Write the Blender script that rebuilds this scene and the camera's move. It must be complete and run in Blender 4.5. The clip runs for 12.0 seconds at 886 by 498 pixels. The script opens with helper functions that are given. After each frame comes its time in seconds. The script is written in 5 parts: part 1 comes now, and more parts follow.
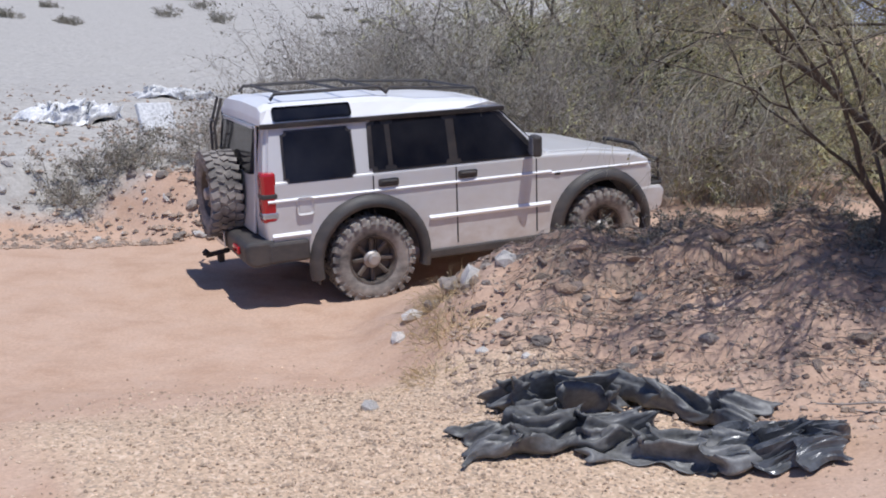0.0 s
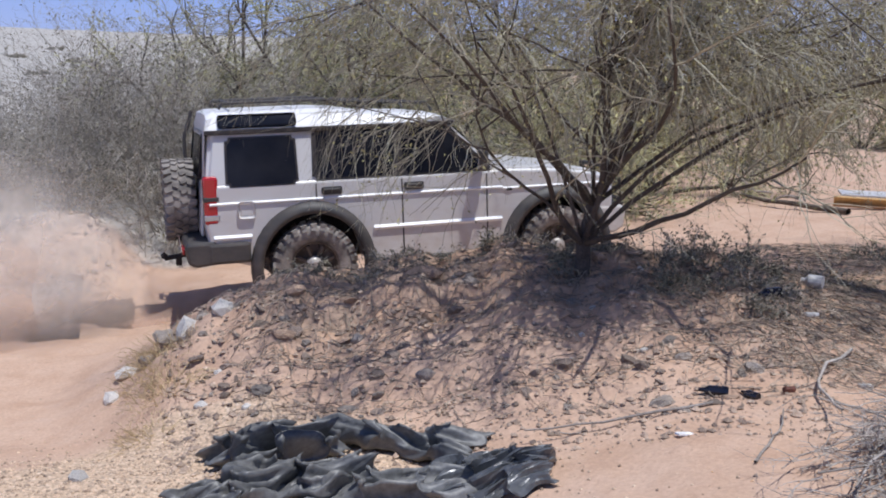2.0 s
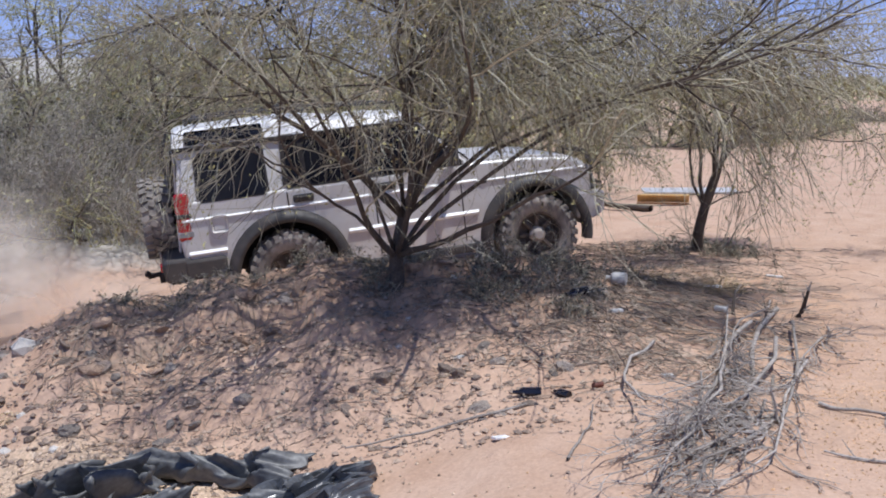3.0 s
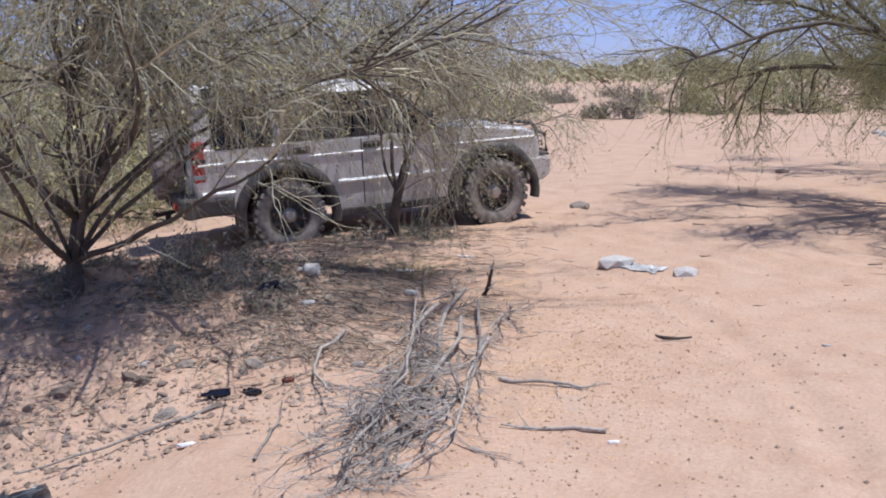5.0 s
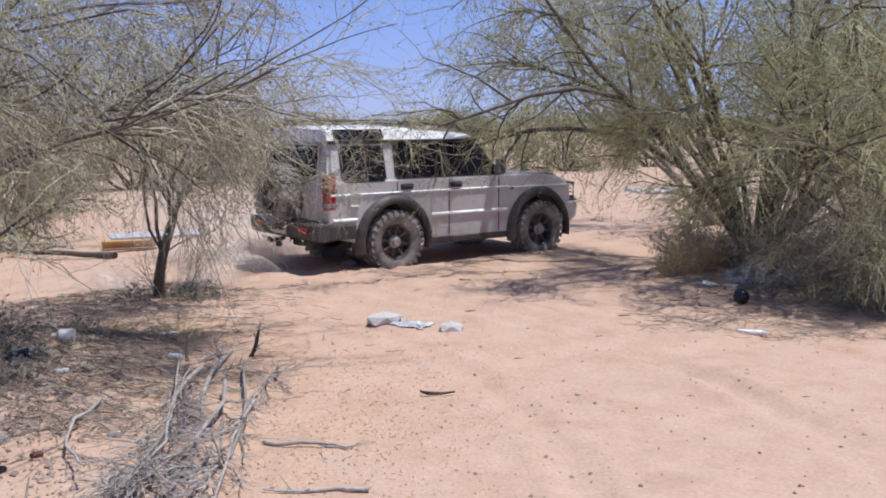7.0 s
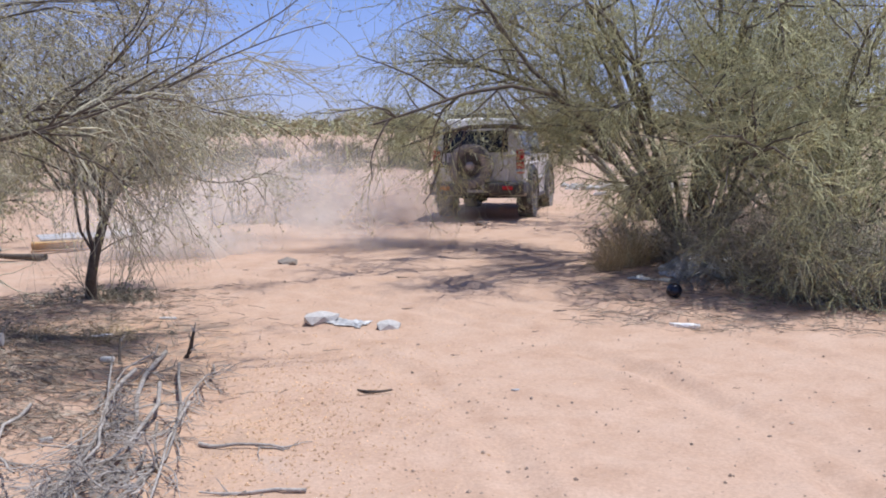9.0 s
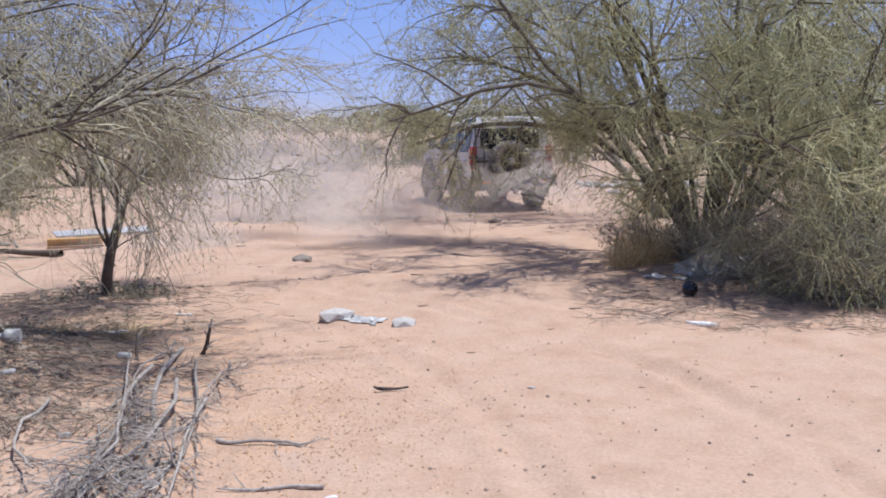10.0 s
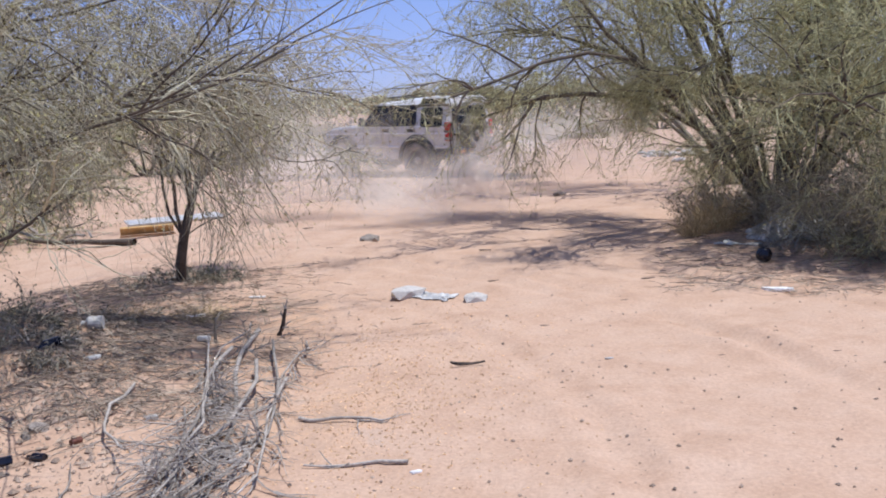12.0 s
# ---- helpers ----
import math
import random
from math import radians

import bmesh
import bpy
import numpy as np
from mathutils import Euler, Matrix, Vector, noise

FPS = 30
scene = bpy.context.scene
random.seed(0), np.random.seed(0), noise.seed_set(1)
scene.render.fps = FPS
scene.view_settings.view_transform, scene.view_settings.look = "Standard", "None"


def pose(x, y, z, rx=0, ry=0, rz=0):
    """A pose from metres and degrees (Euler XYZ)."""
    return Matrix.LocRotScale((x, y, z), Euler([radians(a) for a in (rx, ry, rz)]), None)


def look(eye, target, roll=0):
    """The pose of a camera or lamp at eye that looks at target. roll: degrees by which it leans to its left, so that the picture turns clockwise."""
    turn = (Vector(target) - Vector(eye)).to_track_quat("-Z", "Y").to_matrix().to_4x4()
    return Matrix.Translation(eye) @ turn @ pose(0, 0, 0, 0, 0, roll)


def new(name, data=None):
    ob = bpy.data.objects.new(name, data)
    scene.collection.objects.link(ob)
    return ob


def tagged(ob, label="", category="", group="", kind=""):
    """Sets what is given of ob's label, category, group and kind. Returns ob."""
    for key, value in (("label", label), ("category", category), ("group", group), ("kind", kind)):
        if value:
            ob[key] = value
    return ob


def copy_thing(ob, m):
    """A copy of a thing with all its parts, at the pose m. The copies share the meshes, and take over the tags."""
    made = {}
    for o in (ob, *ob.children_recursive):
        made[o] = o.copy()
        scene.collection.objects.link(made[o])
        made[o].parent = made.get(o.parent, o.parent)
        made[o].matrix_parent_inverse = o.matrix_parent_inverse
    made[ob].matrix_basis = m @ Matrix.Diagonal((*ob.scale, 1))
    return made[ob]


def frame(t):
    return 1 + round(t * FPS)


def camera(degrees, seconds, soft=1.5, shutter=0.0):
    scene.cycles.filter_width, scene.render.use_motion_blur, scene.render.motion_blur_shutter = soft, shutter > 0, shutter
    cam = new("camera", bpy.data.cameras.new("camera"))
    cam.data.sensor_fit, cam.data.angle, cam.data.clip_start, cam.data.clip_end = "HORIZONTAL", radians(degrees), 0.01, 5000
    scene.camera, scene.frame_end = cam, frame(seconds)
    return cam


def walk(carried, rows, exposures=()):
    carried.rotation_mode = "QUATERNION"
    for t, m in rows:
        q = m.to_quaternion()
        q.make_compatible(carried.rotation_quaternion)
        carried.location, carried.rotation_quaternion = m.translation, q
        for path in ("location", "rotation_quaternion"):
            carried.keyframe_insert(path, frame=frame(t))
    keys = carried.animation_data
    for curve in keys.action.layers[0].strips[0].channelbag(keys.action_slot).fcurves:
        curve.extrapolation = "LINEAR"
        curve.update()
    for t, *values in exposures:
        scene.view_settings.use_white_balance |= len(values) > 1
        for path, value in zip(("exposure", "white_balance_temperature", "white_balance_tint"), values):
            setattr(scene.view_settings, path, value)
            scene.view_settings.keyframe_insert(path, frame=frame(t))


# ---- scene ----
cam = camera(46.32, 12.0, soft=1.9)
PATH = [
    (0, (0.000, 0.000, 1.687), (5.275, 8.242, -0.374), 2.00),
    (0.5, (0.011, 0.003, 1.686), (5.587, 8.046, -0.368), 2.16),
    (1, (0.028, -0.009, 1.709), (6.137, 7.669, -0.223), 2.20),
    (1.5, (0.052, -0.025, 1.728), (6.790, 7.142, -0.069), 2.14),
    (2, (0.091, -0.057, 1.749), (7.377, 6.594, 0.114), 1.68),
    (2.5, (0.121, -0.101, 1.801), (7.925, 5.933, 0.163), 0.32),
    (3, (0.163, -0.131, 1.772), (8.480, 5.215, 0.272), -0.35),
    (3.5, (0.207, -0.148, 1.779), (8.981, 4.413, 0.291), -0.49),
    (3.7, (0.211, -0.152, 1.800), (9.141, 4.071, 0.248), -0.39),
    (5.3, (0.328, -0.323, 1.794), (9.861, 2.301, 0.299), -1.05),
    (5.5, (0.330, -0.334, 1.793), (9.941, 2.074, 0.441), -0.70),
    (6, (0.334, -0.389, 1.813), (10.082, 1.440, 0.535), -0.68),
    (6.5, (0.303, -0.391, 1.828), (10.149, 0.866, 0.614), -0.72),
    (7, (0.291, -0.402, 1.832), (10.189, 0.419, 0.667), -0.50),
    (7.5, (0.271, -0.409, 1.840), (10.191, -0.018, 0.646), -0.38),
    (7.7, (0.260, -0.425, 1.848), (10.186, -0.157, 0.667), -0.39),
    (9.5, (0.283, -0.418, 1.840), (10.207, -0.173, 0.629), -0.85),
    (10, (0.285, -0.391, 1.839), (10.204, -0.044, 0.616), -0.66),
    (10.5, (0.291, -0.396, 1.828), (10.202, 0.042, 0.570), -0.44),
    (11, (0.290, -0.368, 1.837), (10.197, 0.158, 0.581), -0.40),
    (11.5, (0.271, -0.350, 1.837), (10.156, 0.430, 0.546), -1.04),
    (12, (0.289, -0.319, 1.821), (10.142, 0.627, 0.400), -3.19),
]
walk(cam, [(t, look(eye, aim, lean)) for t, eye, aim, lean in PATH],
     [(0, -0.36, 6000, 10), (3.7, -0.22, 6000, 10), (5.3, -0.18, 6000, 10), (12, -0.13, 6000, 10)])

# ---- world and sun ----
SUN_AZ, SUN_EL = 182.0, 74.0
world = bpy.data.worlds.new("sky")
world.use_nodes = True
scene.world = world
wn = world.node_tree.nodes
sky = wn.new("ShaderNodeTexSky")
sky.sky_type, sky.sun_disc = "NISHITA", False
sky.sun_elevation, sky.sun_rotation = radians(SUN_EL), radians(SUN_AZ)
sky.air_density, sky.dust_density, sky.ozone_density = 0.85, 0.0, 5.0
wn["Background"].inputs["Strength"].default_value = 0.17
tint = wn.new("ShaderNodeMix")
tint.data_type, tint.blend_type = "RGBA", "MULTIPLY"
tint.inputs[0].default_value, tint.inputs[7].default_value = 1.0, (1.0, 0.985, 1.02, 1)
world.node_tree.links.new(sky.outputs[0], tint.inputs[6])
# the bright rim of the sky is held down to a pale lavender: c / (1 + k c)
grow_k, plus_one, hold = (wn.new("ShaderNodeVectorMath") for _ in range(3))
grow_k.operation, plus_one.operation, hold.operation = "MULTIPLY", "ADD", "DIVIDE"
grow_k.inputs[1].default_value, plus_one.inputs[1].default_value = (0.17, 0.145, 0.04), (1, 1, 1)
world.node_tree.links.new(tint.outputs[2], grow_k.inputs[0])
world.node_tree.links.new(grow_k.outputs[0], plus_one.inputs[0])
world.node_tree.links.new(tint.outputs[2], hold.inputs[0])
world.node_tree.links.new(plus_one.outputs[0], hold.inputs[1])
world.node_tree.links.new(hold.outputs[0], wn["Background"].inputs["Color"])
sun_data = bpy.data.lights.new("sun", "SUN")
sun_data.energy, sun_data.angle, sun_data.color = 5.0, radians(0.55), (1.0, 0.96, 0.91)
sun = new("sun", sun_data)
a, e = radians(SUN_AZ), radians(SUN_EL)
sun.matrix_world = look((30 * math.sin(a) * math.cos(e), 30 * math.cos(a) * math.cos(e), 30 * math.sin(e)), (0, 0, 0))



# ---- materials ----
def material(name, rough=0.8, metal=0.0):
    m = bpy.data.materials.new(name)
    m.use_nodes = True
    b = m.node_tree.nodes["Principled BSDF"]
    b.inputs["Roughness"].default_value, b.inputs["Metallic"].default_value = rough, metal
    return m, m.node_tree.nodes, m.node_tree.links, b


def noise_node(nodes, links, scale, detail=4, rough=0.6, space="Object", stretch=None):
    tc = nodes.new("ShaderNodeTexCoord")
    n = nodes.new("ShaderNodeTexNoise")
    n.inputs["Scale"].default_value, n.inputs["Detail"].default_value, n.inputs["Roughness"].default_value = scale, detail, rough
    src = tc.outputs[space]
    if stretch:
        mp = nodes.new("ShaderNodeMapping")
        mp.inputs["Scale"].default_value = stretch
        links.new(src, mp.inputs[0])
        src = mp.outputs[0]
    links.new(src, n.inputs["Vector"])
    return n


def ramp(nodes, links, src, stops):
    r = nodes.new("ShaderNodeValToRGB")
    el = r.color_ramp.elements
    el[0].position, el[0].color = stops[0][0], (*stops[0][1], 1)
    el[1].position, el[1].color = stops[-1][0], (*stops[-1][1], 1)
    for p, c in stops[1:-1]:
        k = el.new(p)
        k.color = (*c, 1)
    links.new(src, r.inputs[0])
    return r.outputs[0]


def mix(nodes, links, fac, c1, c2, mode="MIX"):
    m = nodes.new("ShaderNodeMix")
    m.data_type, m.blend_type = "RGBA", mode
    for s, v in ((m.inputs[0], fac), (m.inputs[6], c1), (m.inputs[7], c2)):
        if isinstance(v, (int, float)):
            s.default_value = v
        elif isinstance(v, tuple):
            s.default_value = (*v, 1)
        else:
            links.new(v, s)
    return m.outputs[2]


def bump(nodes, links, b, src, strength, dist):
    n = nodes.new("ShaderNodeBump")
    n.inputs["Strength"].default_value, n.inputs["Distance"].default_value = strength, dist
    links.new(src, n.inputs["Height"])
    links.new(n.outputs[0], b.inputs["Normal"])


def mottled(name, c1, c2, scale=6.0, rough=0.85, metal=0.0, fine=40.0, relief=0.3, depth=0.01, stretch=None, vary=0.25, island=False):
    """A surface whose colour wanders between two tones at a broad and a fine scale, a little different on each piece."""
    m, n, l, b = material(name, rough, metal)
    broad, small = noise_node(n, l, scale, 4, 0.6, stretch=stretch), noise_node(n, l, fine, 3, 0.6, stretch=stretch)
    col = ramp(n, l, broad.outputs[0], [(0.3, c1), (0.7, c2)])
    grain = ramp(n, l, small.outputs[0], [(0.3, (0.7,) * 3), (0.7, (1.25,) * 3)])
    col = mix(n, l, 1.0, col, grain, "MULTIPLY")
    if vary:
        rnd = n.new("ShaderNodeNewGeometry").outputs["Random Per Island"] if island else n.new("ShaderNodeObjectInfo").outputs["Random"]
        tone = ramp(n, l, rnd, [(0.0, (1 - vary,) * 3), (1.0, (1 + vary,) * 3)])
        col = mix(n, l, 1.0, col, tone, "MULTIPLY")
    l.new(col, b.inputs["Base Color"])
    bump(n, l, b, small.outputs[0], relief, depth)
    return m


def ground_material():
    m, n, l, b = material("desert_ground", 0.95)
    big = noise_node(n, l, 0.35, 5, 0.6)
    mid = noise_node(n, l, 2.2, 6, 0.65)
    fine = noise_node(n, l, 38.0, 4, 0.7)
    sand = ramp(n, l, mid.outputs[0], [(0.25, (0.465, 0.30, 0.203)), (0.5, (0.54, 0.368, 0.262)), (0.75, (0.58, 0.412, 0.306))])
    att = n.new("ShaderNodeAttribute")
    att.attribute_name = "gravel"
    sep = n.new("ShaderNodeSeparateColor")
    l.new(att.outputs["Color"], sep.inputs[0])
    # red: pebbly tan soil, green: grey dry wash, blue: brown litter and crusted soil
    vor = n.new("ShaderNodeTexVoronoi")
    vor.inputs["Scale"].default_value = 55.0
    tc = n.new("ShaderNodeTexCoord")
    l.new(tc.outputs["Object"], vor.inputs["Vector"])
    peb = ramp(n, l, vor.outputs["Color"], [(0.0, (0.30, 0.24, 0.19)), (0.3, (0.50, 0.365, 0.25)), (0.7, (0.64, 0.465, 0.32)), (1.0, (0.74, 0.59, 0.44))])
    coarse = noise_node(n, l, 5.0, 6, 0.8)
    grey = ramp(n, l, coarse.outputs[0], [(0.36, (0.26, 0.235, 0.21)), (0.48, (0.43, 0.40, 0.355)), (0.62, (0.57, 0.54, 0.485))])
    grey = mix(n, l, big.outputs[0], grey, (0.44, 0.41, 0.365))
    lit = ramp(n, l, mid.outputs[0], [(0.3, (0.30, 0.215, 0.155)), (0.45, (0.45, 0.315, 0.225)), (0.56, (0.58, 0.375, 0.245)), (0.66, (0.50, 0.36, 0.27)), (0.78, (0.45, 0.36, 0.295))])

    def blotch(ch, lo=0.38, hi=0.62):
        add = n.new("ShaderNodeMath")
        add.operation = "MULTIPLY_ADD"
        l.new(mid.outputs[0], add.inputs[0])
        add.inputs[1].default_value = 0.5
        l.new(sep.outputs[ch], add.inputs[2])
        r = n.new("ShaderNodeMapRange")
        r.inputs["From Min"].default_value, r.inputs["From Max"].default_value = lo + 0.25, hi + 0.25
        l.new(add.outputs[0], r.inputs[0])
        return r.outputs[0]

    col = mix(n, l, blotch(0), sand, peb)
    col = mix(n, l, blotch(1), col, grey)
    col = mix(n, l, blotch(2), col, lit)
    grain = ramp(n, l, fine.outputs[0], [(0.3, (0.86,) * 3), (0.7, (1.1,) * 3)])
    col = mix(n, l, 1.0, col, grain, "MULTIPLY")
    l.new(col, b.inputs["Base Color"])
    bump(n, l, b, fine.outputs[0], 0.5, 0.012)
    b.inputs["Specular IOR Level"].default_value = 0.15
    return m


# ---- the lie of the land ----
def ss(lo, hi, v):
    t = np.clip((v - lo) / (hi - lo), 0, 1)
    return t * t * (3 - 2 * t)


def wave(x, y, s, k):
    return np.sin(x * s + k) * np.cos(y * s * 1.13 + 2.1 * k) + 0.5 * np.sin(x * s * 2.3 + y * s * 1.7 + 3 * k)


def ruts(x, y):
    """Old wheel tracks that curve over the sandy flat."""
    d = np.zeros_like(x)
    for cx, cy, rad in ((4.0, 8.5, 9.3), (4.0, 8.5, 10.9), (2.0, 9.5, 12.6), (2.0, 9.5, 14.1)):
        e = np.abs(np.hypot(x - cx, y - cy) - rad)
        d = d + (0.022 * np.exp(-(e / 0.10) ** 2) - 0.013 * np.exp(-((e - 0.19) / 0.07) ** 2)) * ss(75, 84, np.degrees(np.arctan2(x, y)))
    return d


def land(x, y):
    """Height of the ground: sandy flat, a lower wash, the stony ridge between, a bank and the far rising ground."""
    x, y = np.asarray(x, float), np.asarray(y, float)
    r, f = np.hypot(x, y), np.degrees(np.arctan2(x, y))
    lo = 48 - 22 * ss(5.5, 9, r)
    hi = 70.0
    w = np.clip(1 - (f - lo) / (hi - lo), 0, 1)
    w = w * w * (3 - 2 * w) * 0.5 + w * 0.5
    w = np.where(f < -120, 0, w)
    low = -0.42 * ss(1.0, 4.0, r) - 0.43 * ss(5.2, 7.6, r)
    z = w * low
    crest = -0.85 + 0.95 * ss(26, 40, f) + 0.30 * ss(40, 54, f) - 0.40 * ss(62, 80, f)
    rc = 8.3
    d = np.where(r < rc, (r - rc) / 1.75, (r - rc) / 0.95)
    rise = np.maximum(crest - z, 0) * np.exp(-d * d) * ss(22, 30, f) * (1 - ss(78, 92, f))
    z = z + rise
    # far bank of the wash and the rising ground behind
    left = 1 - ss(34, 52, f)
    edge = 12.6 + 0.5 * np.sin(f * 0.21) + 0.3 * np.sin(f * 0.6)
    z = z + left * w * 0.75 * ss(edge, edge + 1.3, r)
    z = z + (1 - ss(44, 62, f)) * np.where(f < -60, 0, 1) * 0.06 * np.maximum(r - 36, 0) * (1 - 0.5 * ss(120, 300, r))
    # unevenness
    z = z + 0.018 * wave(x, y, 1.3, 0.4) * ss(2, 6, r) + 0.010 * wave(x, y, 4.1, 1.1)
    z = z + (0.006 * wave(x, y, 11.0, 0.2) + 0.004 * wave(x * 0.8 + y * 0.6, y * 0.8 - x * 0.6, 23.0, 1.3)) * (1 - ss(14, 22, r))
    z = z - ruts(x, y)
    z = z + rise * 0.10 * wave(x, y, 5.0, 2.0) + rise * 0.05 * wave(x, y, 13.0, 0.7)
    z = z + left * ss(12, 14, r) * 0.05 * wave(x, y, 3.0, 1.7)
    return z


def height(x, y):
    return float(land(x, y))


def at(az, r):
    """A spot of the ground by bearing and distance from the first eye."""
    x, y = r * math.sin(radians(az)), r * math.cos(radians(az))
    return x, y, height(x, y)


def mesh_object(name, verts, faces, mat, parent=None, smooth=False):
    me = bpy.data.meshes.new(name)
    me.from_pydata([tuple(v) for v in verts], [], [tuple(f) for f in faces])
    me.update()
    if mat:
        me.materials.append(mat)
    if smooth:
        me.shade_smooth()
    ob = new(name, me)
    if parent:
        ob.parent = parent
    return ob


def build_ground():
    # rings round the first eye: close together near by, wide apart far off
    rs = np.concatenate([np.linspace(0, 3, 12)[1:], np.arange(3.06, 16, 0.06), np.geomspace(16, 2500, 170)])
    fs = np.concatenate([np.arange(-180, 0, 6.0), np.arange(0, 118, 0.42), np.arange(118, 180, 6.0)])
    rr, ff = np.meshgrid(rs, np.radians(fs), indexing="ij")
    x, y = rr * np.sin(ff), rr * np.cos(ff)
    z = land(x, y)
    nr, nf = x.shape
    verts = np.concatenate([[[0, 0, height(0, 0)]], np.stack([x, y, z], -1).reshape(-1, 3)])
    i, j = np.meshgrid(np.arange(nr - 1), np.arange(nf), indexing="ij")
    k = (j + 1) % nf
    quads = np.stack([1 + i * nf + j, 1 + (i + 1) * nf + j, 1 + (i + 1) * nf + k, 1 + i * nf + k], -1).reshape(-1, 4)
    faces = quads[:, ::-1].tolist() + [(0, 1 + (b + 1) % nf, 1 + b) for b in range(nf)]
    ob = mesh_object("ground", verts, faces, ground_material(), smooth=True)
    vx, vy = verts[:, 0], verts[:, 1]
    r, f = np.hypot(vx, vy), np.degrees(np.arctan2(vx, vy))
    peb = 0.95 * np.exp(-(((vx - 2.4 - 0.3 * np.sin(vy * 1.7)) / 1.9) ** 4 + ((vy - 4.0 - 0.3 * np.sin(vx * 2.1)) / 1.9) ** 4))
    peb = np.maximum(peb, 0.30 * np.exp(-((r - 6.6) / 1.5) ** 2) * ss(30, 38, f) * (1 - ss(66, 80, f)))
    grey = (1 - ss(36, 54, f)) * ss(12.2, 14.5, r)
    crest = np.exp(-((r - 8.1) / 1.15) ** 2) * ss(33, 42, f) * (1 - ss(74, 88, f))
    crest = np.maximum(crest, 0.75 * np.exp(-((r - 9.5) / 1.6) ** 2) * ss(66, 70, f) * (1 - ss(78, 84, f)))
    crest = np.maximum(crest, 0.55 * np.exp(-(((vx - 6.2) / 1.7) ** 2 + ((vy - 0.95) / 0.75) ** 2)))
    far_right = ss(60, 75, f) * 0.25 * ss(40, 70, r)
    col = ob.data.color_attributes.new("gravel", "FLOAT_COLOR", "POINT")
    data = np.stack([peb, np.maximum(grey, far_right), crest, np.ones_like(peb)], -1).astype(np.float32)
    col.data.foreach_set("color", data.ravel())
    tagged(ob, "pale pink desert sand with gravel, a low stony ridge and a dry wash", "ground", kind="structure")
    return ob


ground = build_ground()


def build_hills():
    """Low hills far off on the horizon."""
    a = np.radians(np.arange(20, 150, 0.5))
    top = 26 + 10 * np.sin(a * 9) + 6 * np.sin(a * 23 + 1) + 3 * np.sin(a * 57)
    r = 2350.0
    lo = np.stack([r * np.sin(a), r * np.cos(a), np.full_like(a, -30.0)], 1)
    hi = np.stack([(r + 120) * np.sin(a), (r + 120) * np.cos(a), top], 1)
    n = len(a)
    f = [(i, i + 1, n + i + 1, n + i) for i in range(n - 1)]
    # blue-grey of the distance haze is put into the base colour
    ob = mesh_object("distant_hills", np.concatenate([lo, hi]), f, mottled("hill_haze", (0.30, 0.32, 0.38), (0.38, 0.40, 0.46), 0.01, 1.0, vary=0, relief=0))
    tagged(ob, "low hills on the far horizon, tinted blue-grey for haze", "hills", kind="structure")


build_hills()


# ---- plants ----
def tubes(levels, sides):
    """Tapered tubes along polylines; each level holds points (count, steps, 3) and radii (count, steps)."""
    verts, faces, base = [], [], 0
    ang = np.arange(sides) * 2 * math.pi / sides
    ca, sa = np.cos(ang)[:, None], np.sin(ang)[:, None]
    for pts, rad in levels:
        count, n, _ = pts.shape
        d = np.gradient(pts, axis=1)
        d /= np.linalg.norm(d, axis=2, keepdims=True) + 1e-9
        ref = np.where(np.abs(d[..., 2:3]) > 0.9, np.array([1.0, 0, 0]), np.array([0, 0, 1.0]))
        u = np.cross(d, ref)
        u /= np.linalg.norm(u, axis=2, keepdims=True) + 1e-9
        v = np.cross(d, u)
        ring = pts[:, :, None, :] + rad[:, :, None, None] * (u[:, :, None, :] * ca + v[:, :, None, :] * sa)
        verts.append(ring.reshape(-1, 3))
        i = (np.arange(count)[:, None, None] * n + np.arange(n - 1)[None, :, None]) * sides + base
        j = np.arange(sides)[None, None, :]
        k = (j + 1) % sides
        faces.append(np.stack([i + j, i + k, i + sides + k, i + sides + j], -1).reshape(-1, 4))
        base += count * n * sides
    return np.concatenate(verts), np.concatenate(faces)


def unit(d):
    return d / (np.linalg.norm(d, axis=-1, keepdims=True) + 1e-9)


def grow(rng, start, way, length, n, droop, wobble):
    """Wandering shoots from start points, all at once."""
    p, d = np.array(start, float), unit(np.array(way, float))
    pts = [p]
    step = (np.broadcast_to(length, (len(p),)) / n)[:, None]
    sag = np.broadcast_to(droop, (len(p),))[:, None] * np.array([0, 0, -1.0])
    for _ in range(n):
        d = unit(d + rng.normal(0, wobble, d.shape) + sag)
        p = p + d * step
        pts.append(p)
    return np.stack(pts, 1)


def sprout(rng, parents, count, length, radius, spread, droop, wobble, n, first=0.25, lift=0.0):
    pts, rad = parents
    idx = np.repeat(np.arange(len(pts)), np.maximum(1, rng.poisson(count, len(pts))))
    t = rng.uniform(first, 1.0, len(idx)) * (pts.shape[1] - 1)
    i = np.minimum(t.astype(int), pts.shape[1] - 2)
    a, b = pts[idx, i], pts[idx, i + 1]
    d = unit(b - a)
    q = rng.normal(0, 1, d.shape)
    q = unit(q - d * (q * d).sum(1, keepdims=True))
    s = np.radians(spread * rng.uniform(0.6, 1.4, (len(idx), 1)))
    way = d * np.cos(s) + q * np.sin(s) + np.array([0, 0, lift])
    out = grow(rng, a + (b - a) * (t - i)[:, None], way, length * rng.uniform(0.5, 1.3, len(idx)), n, droop, wobble)
    r0 = np.minimum(radius * rng.uniform(0.7, 1.25, len(idx)), rad[idx, i] * 0.85)
    return out, r0[:, None] * np.linspace(1, 0.35, n + 1)[None, :]


